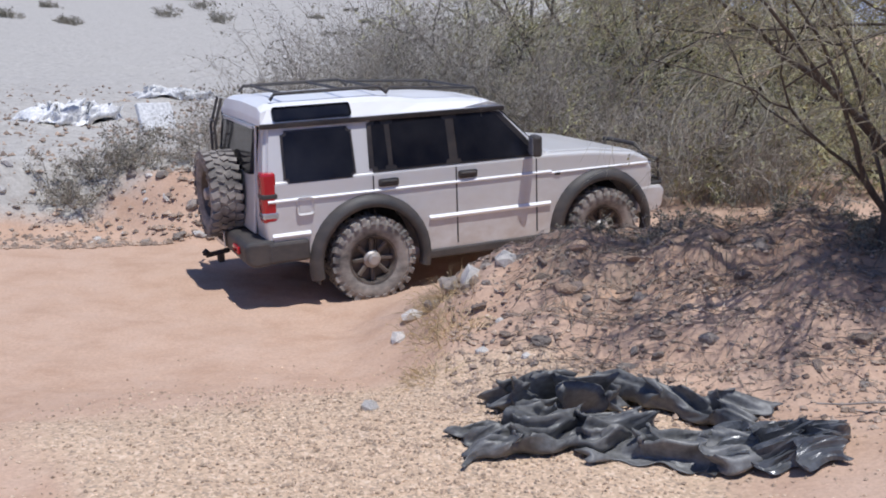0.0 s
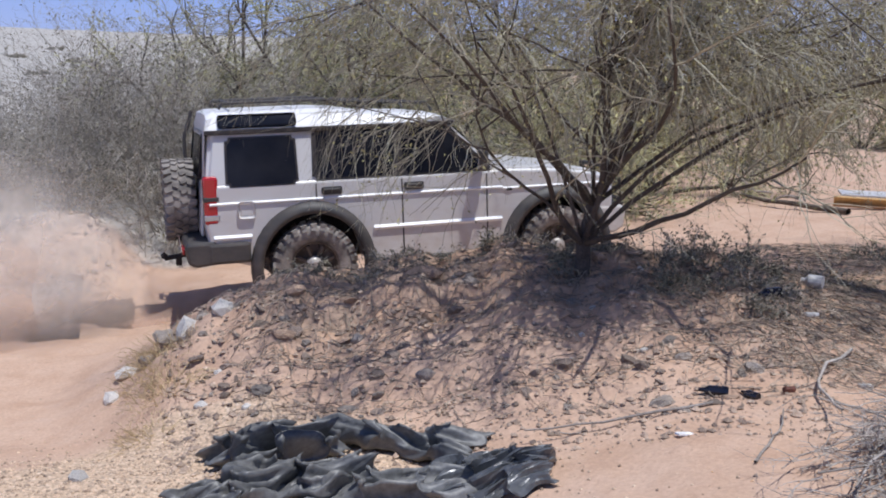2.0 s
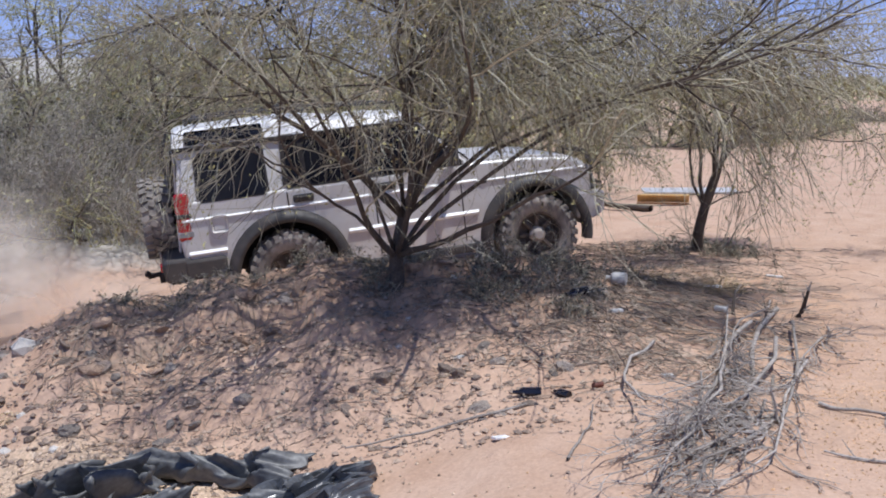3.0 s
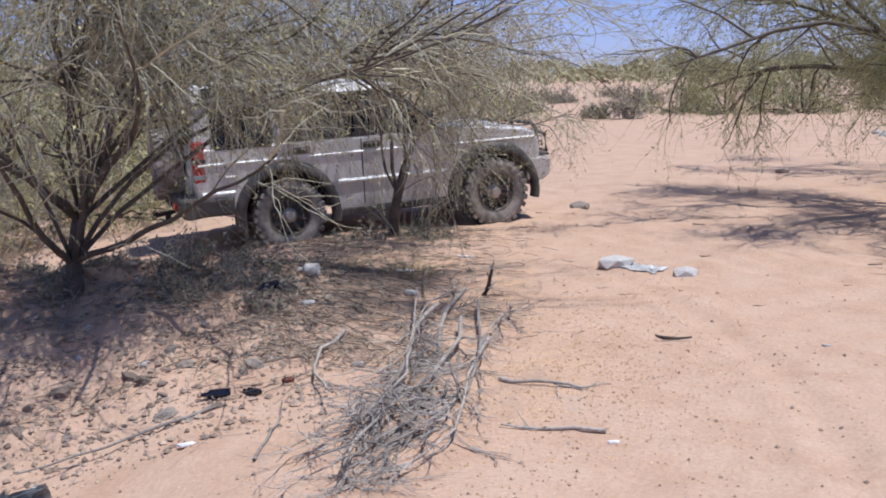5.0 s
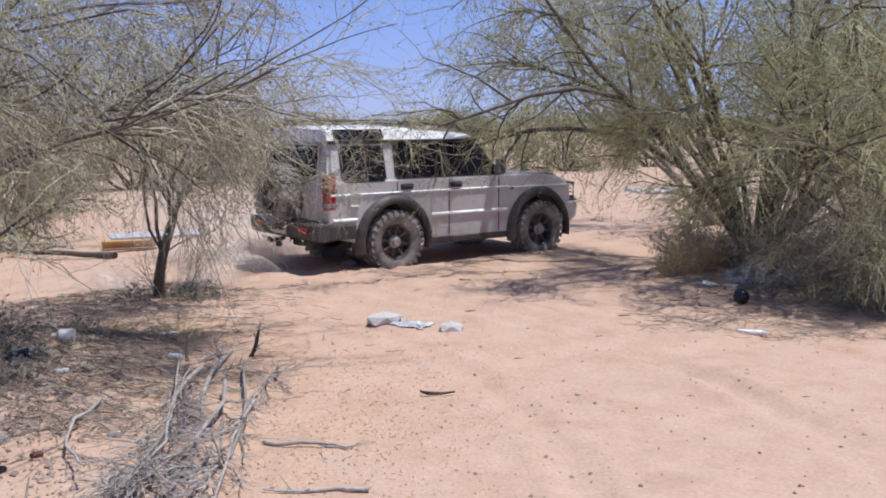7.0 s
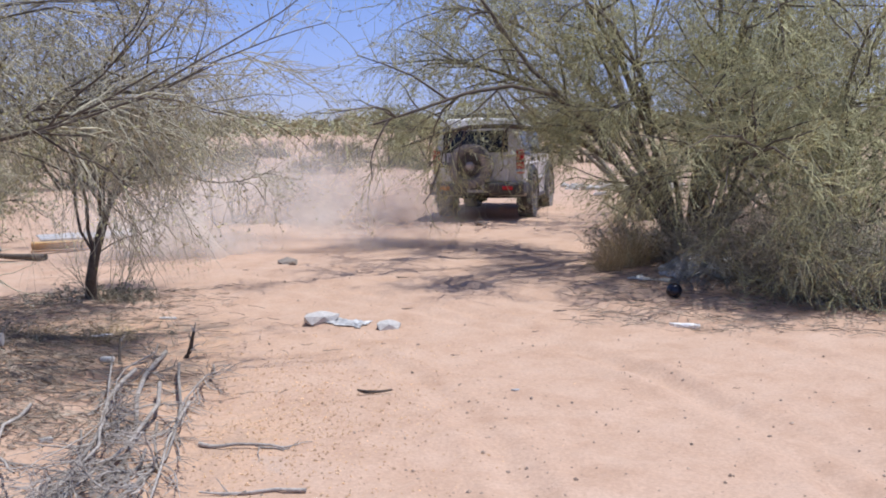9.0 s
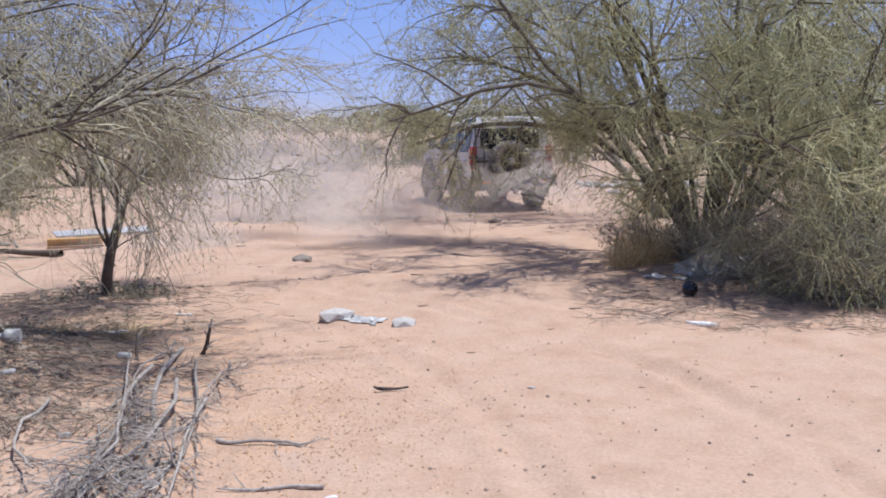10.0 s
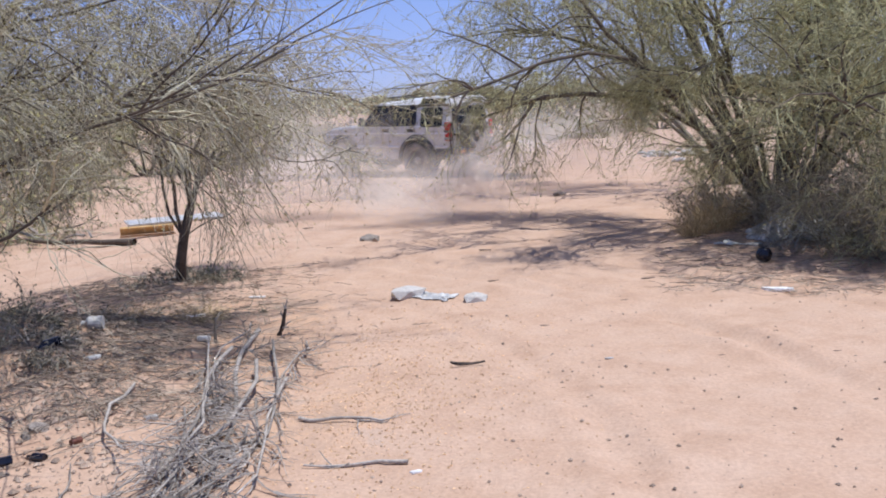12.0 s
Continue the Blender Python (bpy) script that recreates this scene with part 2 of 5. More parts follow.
def leaves(rng, twigs, per, size, slim=0.45):
    """Small flat leaves along the twigs."""
    allp = np.concatenate([p[:, 1:].reshape(-1, 3) for p, _ in twigs])
    pick = allp[rng.integers(0, len(allp), int(per * sum(len(p) for p, _ in twigs)))]
    c = pick + rng.normal(0, size * 1.2, pick.shape)
    u = rng.normal(0, 1, c.shape)
    u /= np.linalg.norm(u, axis=1)[:, None]
    v = np.cross(u, rng.normal(0, 1, c.shape))
    v /= np.linalg.norm(v, axis=1)[:, None]
    s = size * rng.uniform(0.6, 1.4, (len(c), 1))
    u, v = u * s, v * s * slim
    verts = np.stack([c - u, c + v, c + u, c - v], 1).reshape(-1, 3)
    return verts, np.arange(len(verts)).reshape(-1, 4)


BARK = mottled("bark", (0.075, 0.058, 0.045), (0.15, 0.12, 0.095), 9, 0.9, fine=70, relief=0.6)
PALE_BARK = mottled("pale_bark", (0.16, 0.135, 0.105), (0.27, 0.24, 0.19), 9, 0.9, fine=70, relief=0.5)
TWIG = mottled("twig", (0.265, 0.24, 0.17), (0.49, 0.455, 0.33), 3, 0.85, vary=0.35, island=True, relief=0.1)
GREEN_TWIG = mottled("green_twig", (0.35, 0.34, 0.175), (0.56, 0.53, 0.30), 3, 0.8, vary=0.4, island=True, relief=0.1)
DRY_TWIG = mottled("dry_twig", (0.29, 0.26, 0.215), (0.50, 0.455, 0.39), 3, 0.9, vary=0.35, island=True, relief=0.1)
LEAF = mottled("leaf", (0.27, 0.245, 0.10), (0.44, 0.40, 0.17), 4, 0.7, vary=0.4, island=True, relief=0.0)
PALE_LEAF = mottled("pale_leaf", (0.25, 0.24, 0.12), (0.40, 0.38, 0.20), 4, 0.7, vary=0.35, island=True, relief=0.0)
DRY_LEAF = mottled("dry_leaf", (0.16, 0.14, 0.10), (0.29, 0.26, 0.19), 4, 0.85, vary=0.35, island=True, relief=0.0)


SILVER_LEAF = mottled("silver_leaf", (0.34, 0.35, 0.22), (0.52, 0.52, 0.36), 4, 0.6, vary=0.3, island=True, relief=0.0)
STRAW = mottled("straw", (0.42, 0.31, 0.16), (0.60, 0.47, 0.27), 3, 0.85, vary=0.3, island=True, relief=0.0)


def plant(name, base, label, category, limbs, twigs, leaf_data, mats, sides=6, group=""):
    """An Empty at the foot of the plant with its trunk and crown below it."""
    root = new(name)
    root.location = base
    off = np.array(base)
    if limbs:
        v, f = tubes(limbs, sides)
        mesh_object("trunk", v - off, f, mats[0], root, smooth=True)
    v, f = tubes(twigs, 3)
    tagged(mesh_object("crown" if limbs else "brushwood", v - off, f, mats[1], root), kind="stuff")
    if leaf_data:
        tagged(mesh_object("foliage", leaf_data[0] - off, leaf_data[1], mats[2], root), kind="stuff")
    return tagged(root, label, category, group)


def thorn_tree(name, seed, base, stems, label, mats, limb=1.3, twig=0.5, n_branch=6, n_twig=7, n_fine=3, droop=0.10, leaf=4, leaf_size=0.016, twig_r=0.006, fine_r=0.0032, group="", limb_droop=0.03, wobble=0.12, stem_droop=-0.01, low=0.22, lift=0.12, reach=(), fork=0):
    """A desert tree: given stems, long boughs that reach out from them, then branches, twigs and hanging fine twigs."""
    rng = np.random.default_rng(seed)
    way, ln, rad = [np.array(c, float) for c in zip(*[q[:3] for q in stems])]
    bend = np.array([q[3] if len(q) > 3 else stem_droop for q in stems])
    start = np.array(base) + rng.normal(0, 0.05, (len(stems), 3)) * [1, 1, 0] - [0, 0, 0.08]
    if fork:
        lead = grow(rng, start[:1], way[:1], ln[:1], 9, bend[:1], wobble)
        step = np.minimum(fork - 1 + np.arange(len(stems)) % 3, 7)
        start[1:], ln[1:], rad[1:] = lead[0, step[1:]], ln[1:] * (1 - 0.05 * step[1:]), rad[1:] * 0.65
    main = grow(rng, start, way, ln, 9, bend, wobble), rad[:, None] * np.linspace(1, 0.3, 10)[None, :]
    if fork:
        main[0][0] = lead[0]
    br = sprout(rng, main, n_branch, limb, 0.018, 45, limb_droop, 0.18, 7, low, lift)
    tw = sprout(rng, br, n_twig, twig, twig_r, 50, droop, 0.2, 6, 0.1)
    fi = sprout(rng, tw, n_fine, twig * 0.6, fine_r, 42, droop * 1.2, 0.22, 5, 0.05)
    lv = leaves(rng, [tw, fi], leaf, leaf_size) if leaf else None
    limbs, fine = [main, br], [tw, fi]
    for stem, step, out, far, thick, sag, many in reach:
        bough = grow(rng, [main[0][stem, step]], [out], np.array([far]), 10, sag, 0.10), np.minimum(thick, main[1][stem, step]) * np.linspace(1, 0.25, 11)[None, :]
        side = sprout(rng, bough, 8 * many, 1.0, 0.007, 32, 0.01 + max(sag, 0) * 1.5, 0.14, 6, 0.12, 0.05)
        limbs.append(bough)
        fine += [side, sprout(rng, side, 6 * many, 0.45, 0.0038, 36, 0.02 + max(sag, 0) * 1.5, 0.18, 5, 0.15)]
    return plant(name, base, label, "tree", limbs, fine, lv, mats, group=group)


def bush(name, seed, base, spread, tall, stems, label, mats, n_twig=6, n_fine=2, leaf=3, leaf_size=0.016, r=0.006, fine_r=0.003, group="", category="bush", droop=0.03):
    rng = np.random.default_rng(seed)
    a = rng.uniform(0, 2 * math.pi, stems)
    o = rng.uniform(0, 0.5, stems) * spread
    start = np.array(base) + np.stack([o * np.cos(a), o * np.sin(a), np.full(stems, -0.05)], 1)
    start[:, 2] = land(start[:, 0], start[:, 1]) - 0.03
    out = rng.uniform(0.1, 1.0, stems) * spread / tall
    b = a + rng.normal(0, 0.6, stems)
    way = np.stack([out * np.cos(b), out * np.sin(b), np.ones(stems)], 1)
    main = grow(rng, start, way, tall * rng.uniform(0.5, 1.1, stems), 6, droop, 0.12), r * rng.uniform(0.8, 1.6, stems)[:, None] * np.linspace(1, 0.4, 7)[None, :]
    levels = [main]
    if n_twig:
        levels.append(sprout(rng, main, n_twig, tall * 0.38, r * 0.6, 42, droop * 1.3, 0.18, 5, 0.15))
    if n_fine:
        levels.append(sprout(rng, levels[-1], n_fine, tall * 0.18, fine_r, 42, 0.06, 0.2, 4, 0.15))
    lv = leaves(rng, levels[1:] or levels, leaf, leaf_size) if leaf else None
    return plant(name, base, label, category, None, levels, lv, mats, group=group)


def up(az_turn, lean):
    """A way that leans that far from upright towards a bearing."""
    return (math.sin(radians(az_turn)) * math.sin(radians(lean)), math.cos(radians(az_turn)) * math.sin(radians(lean)), math.cos(radians(lean)))


def spot(x, y):
    return x, y, height(x, y)


def build_plants():
    green, olive, dry = (BARK, GREEN_TWIG, LEAF), (BARK, TWIG, LEAF), (BARK, DRY_TWIG, DRY_LEAF)
    # the tree on the ridge: thin stems, long boughs to the trail, a skirt of hanging twigs
    ridge_stems = [(up(40, 6), 2.8, 0.065), (up(235, 28), 2.6, 0.03), (up(155, 34), 3.4, 0.04), (up(160, 48), 3.6, 0.032), (up(278, 38), 3.1, 0.026), (up(296, 48), 3.5, 0.026), (up(100, 30), 3.0, 0.026), (up(240, 50), 1.9, 0.02), (up(20, 40), 2.4, 0.02), (up(285, 22), 3.2, 0.026), (up(190, 18), 3.0, 0.028), (up(225, 44), 2.3, 0.026), (up(150, 46), 4.6, 0.032), (up(142, 36), 4.2, 0.032), (up(205, 40), 2.2, 0.02), (up(275, 55), 2.6, 0.022), (up(180, 42), 2.4, 0.02)]
    boughs = [(2, 6, (0.5, -0.86, 0.16), 3.2, 0.018, -0.004, 1.5), (3, 6, (0.5, -0.87, 0.24), 3.0, 0.017, 0.0, 1.5), (12, 5, (0.42, -0.9, 0.22), 2.5, 0.015, -0.01, 1.4), (13, 5, (0.62, -0.78, 0.20), 2.7, 0.017, 0.0, 1.5), (2, 7, (0.60, -0.8, 0.10), 2.5, 0.014, 0.0, 1.5), (6, 6, (0.75, -0.65, 0.1), 2.4, 0.018, 0.0, 1.5), (13, 6, (0.8, -0.6, 0.0), 2.6, 0.016, 0.01, 1.6), (12, 6, (0.65, -0.75, -0.02), 2.4, 0.015, 0.01, 1.6), (6, 5, (0.9, -0.35, 0.0), 2.4, 0.015, 0.02, 1.6)]
    boughs += [(2, 4, (0.7, -0.7, 0.1), 2.0, 0.013, 0.07, 1.5), (6, 4, (0.95, -0.3, 0.1), 1.9, 0.013, 0.07, 1.5), (13, 4, (0.55, -0.8, 0.05), 1.8, 0.012, 0.08, 1.5), (4, 4, (-0.8, 0.6, 0.1), 2.1, 0.013, 0.07, 1.4), (5, 5, (-0.7, 0.7, 0.05), 2.0, 0.013, 0.07, 1.4), (8, 4, (0.4, 0.8, 0.0), 1.5, 0.012, 0.07, 1.4), (5, 7, (-0.8, 0.3, 0.2), 1.5, 0.012, 0.04, 1.5), (4, 6, (-0.9, 0.2, 0.2), 1.5, 0.012, 0.04, 1.5), (9, 6, (-0.8, 0.5, 0.2), 1.5, 0.012, 0.05, 1.5), (9, 5, (-0.3, 0.9, 0.0), 1.6, 0.012, 0.07, 1.3), (10, 6, (0.3, -0.9, 0.1), 1.5, 0.011, 0.06, 1.3)]
    # bare boughs that spread low over the slope
    boughs += [(0, 1 + i % 2, (math.sin(radians(a)), math.cos(radians(a)), 0.62 + 0.1 * (i % 3)), 2.2 + 0.3 * (i % 2), 0.028, 0.0, 0.8) for i, a in enumerate((196, 214, 231, 248, 264, 282))]
    thorn_tree("palo_verde_tree", 11, at(56.6, 7.75), ridge_stems,
               "grey-green thorny tree with drooping bare twigs on the stony ridge", olive, limb=1.25, twig=0.65, n_branch=9, n_twig=11, n_fine=7, fork=2, droop=0.15, leaf=2.0, leaf_size=0.013, twig_r=0.005, fine_r=0.0027, low=0.36, lift=0.18, wobble=0.15, limb_droop=0.05, reach=boughs)
    # the slim tree beside the trail
    thorn_tree("palo_verde_tree", 12, spot(11.3, 3.61), [(up(200, 8), 3.0, 0.065), (up(330, 22), 2.9, 0.04), (up(150, 38), 2.4, 0.022), (up(60, 25), 2.9, 0.035), (up(120, 24), 2.5, 0.02), (up(300, 32), 2.8, 0.026), (up(345, 22), 3.0, 0.028), (up(250, 36), 2.5, 0.024), (up(20, 28), 2.5, 0.024), (up(165, 42), 2.0, 0.014), (up(310, 15), 3.2, 0.03)],
               "slim grey-green tree with a dark bent trunk beside the sandy trail", olive, limb=0.85, twig=0.48, n_branch=8, n_twig=9, n_fine=6, droop=0.10, leaf=1.6, leaf_size=0.014, wobble=0.28, low=0.40, lift=0.2, fork=3)
    # the big tree over the trail: boughs that rise, arch over and hang down
    arch_stems = [(up(2, 24), 5.3, 0.07, 0.15), (up(345, 28), 5.1, 0.06, 0.16), (up(18, 26), 5.3, 0.06, 0.15), (up(355, 12), 5.6, 0.065, 0.12), (up(335, 18), 5.1, 0.06, 0.14), (up(60, 35), 4.6, 0.055, 0.10), (up(140, 40), 4.6, 0.055, 0.10), (up(225, 40), 4.4, 0.05, 0.11), (up(275, 34), 4.0, 0.045, 0.10), (up(310, 26), 3.6, 0.045, 0.07), (up(200, 25), 5.0, 0.055, 0.08), (up(175, 42), 4.8, 0.05, 0.10), (up(260, 24), 5.0, 0.05, 0.10), (up(300, 8), 5.2, 0.055, 0.06), (up(160, 15), 5.2, 0.05, 0.06), (up(10, 20), 5.6, 0.05, 0.14), (up(350, 22), 5.5, 0.05, 0.15), (up(340, 24), 5.0, 0.045, 0.14), (up(25, 20), 5.4, 0.05, 0.13), (up(0, 30), 5.0, 0.045, 0.14), (up(215, 14), 5.2, 0.05, 0.06), (up(245, 36), 4.6, 0.045, 0.09), (up(180, 28), 5.4, 0.05, 0.06), (up(150, 26), 5.4, 0.05, 0.06)]
    thorn_tree("palo_verde_tree", 13, spot(14.4, -3.5), arch_stems,
               "large spreading olive-green tree with arching, drooping outer branches", green, limb=1.3, twig=0.7, n_branch=12, n_twig=11, n_fine=7, droop=0.09, leaf=2.4, leaf_size=0.015, twig_r=0.0062, fine_r=0.0036, limb_droop=0.04, low=0.38, lift=0.14, wobble=0.10)
    thorn_tree("palo_verde_tree", 14, spot(12.4, -5.05), [(up(300, 48), 2.9, 0.045), (up(260, 40), 2.8, 0.045), (up(340, 52), 2.7, 0.045), (up(200, 45), 2.8, 0.045), (up(40, 30), 3.4, 0.045), (up(120, 30), 3.4, 0.045), (up(320, 60), 1.6, 0.03), (up(280, 64), 2.2, 0.03), (up(350, 30), 2.8, 0.04), (up(240, 66), 2.3, 0.03), (up(300, 46), 2.2, 0.03), (up(265, 54), 2.8, 0.03), (up(290, 20), 3.4, 0.04)],
               "dense yellow-green tree with foliage down to the sand", (BARK, GREEN_TWIG, PALE_LEAF), limb=1.2, twig=0.65, n_branch=11, n_twig=10, n_fine=7, droop=0.09, leaf=1.8, leaf_size=0.015, twig_r=0.006, fine_r=0.0034, limb_droop=0.04, stem_droop=0.05, low=0.22)
    # a paler, leafy tree that stands behind it
    thorn_tree("cottonwood_tree", 15, spot(19.6, -3.8), [(up(350, 10), 4.8, 0.08, 0.0), (up(0, 26), 5.4, 0.06, 0.01), (up(340, 32), 5.2, 0.05, 0.01), (up(20, 34), 5.4, 0.05, 0.01), (up(320, 24), 5.0, 0.05, 0.0), (up(90, 20), 5.0, 0.05, 0.0), (up(180, 24), 5.0, 0.05, 0.0), (up(5, 42), 5.0, 0.045, 0.0), (up(230, 20), 5.0, 0.05, 0.0)],
               "pale silvery-leaved tree behind the big olive tree", (PALE_BARK, TWIG, SILVER_LEAF), limb=1.2, twig=0.6, n_branch=7, n_twig=7, n_fine=2, droop=0.06, leaf=3.2, leaf_size=0.045, twig_r=0.007, fine_r=0.005, low=0.45, lift=0.15, stem_droop=0.0)
    # thicket behind the car's track
    k = 20
    for az, r, big in ((34.5, 18.0, 2.9), (38, 17.2, 3.3), (42, 16.4, 3.6), (46, 16.0, 3.3), (50, 16.4, 3.4), (54, 17.2, 3.5), (59, 18.5, 3.3), (44, 20.5, 3.6), (52, 21, 3.7), (39, 21.5, 3.3), (58, 23, 3.7), (63.5, 26, 3.2)):
        k += 1
        thorn_tree("thicket_tree", k, at(az, r), [(up(t, l), big * s, 0.05) for t, l, s in ((20, 15, 1), (110, 45, 0.95), (200, 50, 0.9), (290, 45, 0.95), (240, 72, 0.85), (155, 74, 0.85), (330, 68, 0.8), (60, 30, 1.0), (215, 25, 1.0))],
                   "olive-green thicket tree behind the dirt track", green if k % 3 else (BARK, TWIG, PALE_LEAF), limb=1.15, twig=0.7, n_branch=8, n_twig=7, n_fine=4, droop=0.08, leaf=4, leaf_size=0.024, twig_r=0.008, fine_r=0.005, group="thicket")
    for az, r, wide, tall in ((23, 14.2, 1.0, 1.1), (25.5, 14.8, 1.3, 1.9), (28.5, 15, 1.5, 2.2), (31.5, 15.2, 1.5, 2.3), (20, 13.6, 0.8, 0.9), (35, 14.8, 1.4, 2.2), (38, 14.6, 1.3, 2.0), (41, 14.4, 1.3, 1.7), (44, 14.0, 1.3, 1.6), (47.5, 13.9, 1.3, 1.6), (51, 14.2, 1.3, 1.5), (28, 13.6, 1.0, 1.0), (33, 13.8, 1.1, 1.3), (30, 17, 1.6, 2.6), (26.5, 18, 1.5, 2.4)):
        k += 1
        bush("dry_bush", k, at(az, r), wide, tall, 46, "grey leafless desert bush of thin upright twigs", dry, n_twig=7, n_fine=5, leaf=1.2, leaf_size=0.018, r=0.006, fine_r=0.0035, group="dry bushes")
    for az, r in ((12.5, 13.7), (14.2, 13.9), (16.0, 14.0)):
        k += 1
        bush("low_bush", k, at(az, r), 0.8, 0.45, 40, "low dark dead bush on the wash bank", (BARK, DRY_TWIG, DRY_LEAF), n_twig=6, n_fine=3, leaf=2, group="low bushes")
    # brush and litter along the crest
    for az, r, wide, tall in ((41, 8.6, 0.5, 0.25), (45, 8.5, 0.6, 0.28), (49, 8.6, 0.7, 0.30), (53, 8.5, 0.7, 0.34), (56, 8.1, 0.6, 0.40), (60, 8.2, 0.6, 0.45), (63.5, 8.3, 0.7, 0.42), (67, 8.5, 0.7, 0.32), (61.5, 7.5, 0.5, 0.30), (65.5, 7.6, 0.6, 0.32), (72.6, 12.1, 0.5, 0.28), (70.5, 11.8, 0.6, 0.35), (74.2, 11.6, 0.5, 0.3), (71.5, 10.4, 0.7, 0.18), (74.5, 9.6, 0.6, 0.15), (69.5, 9.6, 0.7, 0.25)):
        k += 1
        bush("brush", k, at(az, r), wide * 1.1, tall * 0.7, 30, "tangle of dry grey twigs along the ridge", (BARK, TWIG if k % 2 else DRY_TWIG, DRY_LEAF), n_twig=6, n_fine=4, leaf=1.5, leaf_size=0.014, r=0.005, fine_r=0.0028, group="ridge brush", droop=0.09)
    for x, y, wide, tall in ((3.95, 6.05, 0.35, 0.30), (4.15, 6.45, 0.35, 0.32), (4.4, 6.75, 0.3, 0.28), (13.2, -2.4, 0.26, 0.75), (13.4, -2.6, 0.26, 0.80), (13.0, -2.15, 0.22, 0.55), (3.55, 5.6, 0.3, 0.2), (8.6, 2.6, 0.25, 0.25), (9.3, 2.75, 0.25, 0.22), (8.4, 3.1, 0.25, 0.28)):
        k += 1
        bush("grass_tuft", k, spot(x, y), wide * 1.3, tall * 0.85, 140, "tuft of dry straw-coloured desert grass", (BARK, STRAW, STRAW), n_twig=2, n_fine=0, leaf=0, r=0.0022, group="grass tufts", category="grass", droop=0.16)
    for x, y in ((12.6, -3.9), (11.6, -4.0), (13.6, -3.3), (10.6, -4.3), (14.2, -2.8)):
        k += 1
        bush("brush", k, spot(x, y), 0.9, 0.7, 60, "tangle of dry grey twigs under the big tree", (BARK, DRY_TWIG, DRY_LEAF), n_twig=6, n_fine=4, leaf=2, leaf_size=0.016, r=0.006, fine_r=0.0035, group="tree brush", droop=0.07)
    for x, y, wide, tall in ((11.5, -3.75, 1.0, 1.25), (10.8, -4.1, 1.0, 1.2), (12.6, -4.3, 0.7, 0.9)):
        k += 1
        bush("dry_bush", k, spot(x, y), wide, tall, 60, "grey leafless bush of bare twigs under the big tree", (BARK, TWIG, DRY_LEAF), n_twig=8, n_fine=5, leaf=1.0, leaf_size=0.014, r=0.006, fine_r=0.003, group="tree brush", droop=0.07)
    bush("bare_shoots", 901, spot(11.2, 3.45), 0.7, 1.0, 16, "thin bare shoots beside the foot of the slim tree", (BARK, TWIG, DRY_LEAF), n_twig=5, n_fine=2, leaf=0, r=0.005, fine_r=0.003, droop=0.0)
    bush("twig_heap", 900, spot(12.0, -2.95), 0.55, 0.22, 60, "heap of bleached bare twigs on the sand", (BARK, DRY_TWIG, DRY_LEAF), n_twig=5, n_fine=2, leaf=0, r=0.009, fine_r=0.004, droop=0.25, category="twigs")
    for i in range(13):
        k += 1
        bush("low_bush", k, at(5 + (i * 7.7) % 24, 55 + (i * 5.3) % 44), 1.0, 0.35 + 0.2 * (i % 3), 22, "small dark dead bush on the grey gravel flat", (BARK, DRY_TWIG, DRY_LEAF), n_twig=5, n_fine=2, leaf=4, leaf_size=0.04, r=0.012, fine_r=0.008, group="low bushes")
    # far trees and bushes
    for az, r, tall, wide in ((76.5, 40, 3.7, 3.2), (73.2, 36, 4.2, 3.6), (69.5, 34, 4.0, 3.4), (86.3, 46, 3.2, 2.8), (88.8, 44, 4.2, 3.4), (92.5, 44, 3.4, 3.0), (90.5, 60, 3.6, 3.0), (97, 48, 3.6, 4.0), (104, 46, 3.6, 4.0), (65, 50, 3.6, 4)):
        k += 1
        thorn_tree("far_tree", k, at(az, r), [(up(t, l), tall * s, 0.05) for t, l, s in ((20, 15, 0.8), (110, 35, 0.85), (200, 40, 0.85), (290, 35, 0.85), (0, 72, 0.6 * wide / tall), (60, 72, 0.6 * wide / tall), (120, 72, 0.6 * wide / tall), (180, 72, 0.6 * wide / tall), (240, 72, 0.6 * wide / tall), (300, 72, 0.6 * wide / tall))],
                   "rounded olive desert tree far down the sandy flat", (BARK, GREEN_TWIG, PALE_LEAF), limb=1.0, twig=0.6, n_branch=8, n_twig=6, n_fine=3, droop=0.05, leaf=6, leaf_size=0.032, twig_r=0.010, fine_r=0.007, group="far trees")
    for az, r, tall, wide in ((83.7, 40, 1.2, 0.9), (81.9, 41, 0.6, 0.7), (78, 48, 1.0, 1.4), (80, 62, 0.7, 1.6), (79, 70, 1.1, 2), (82.5, 75, 0.9, 2), (84.5, 58, 0.8, 1.4)):
        k += 1
        bush("far_bush", k, at(az, r), wide, tall, 40, "brownish low bush on the open sand", dry, leaf=5, leaf_size=0.035, r=0.010, fine_r=0.007, group="far bushes")
    # belt of far woods; the pale leaf colour stands in for distance haze
    rng = np.random.default_rng(5)
    az, r = np.radians(rng.uniform(60, 112, 9000)), rng.uniform(150, 220, 9000)
    deg = np.degrees(az)
    top = 3.2 + 0.6 * np.sin(deg * 0.9) + 0.35 * np.sin(deg * 3.1)
    x, y = r * np.sin(az), r * np.cos(az)
    c = np.stack([x, y, land(x, y) + rng.uniform(0.05, 1, 9000) ** 0.8 * top], 1)
    q = (c[:, None, :] + rng.normal(0, 0.33, (9000, 6, 3))).reshape(-1, 3)
    ob = mesh_object("far_woods", q, np.arange(len(q)).reshape(-1, 3), PALE_LEAF)
    tagged(ob, "low hazy belt of desert trees on the horizon", "trees", kind="stuff")


build_plants()


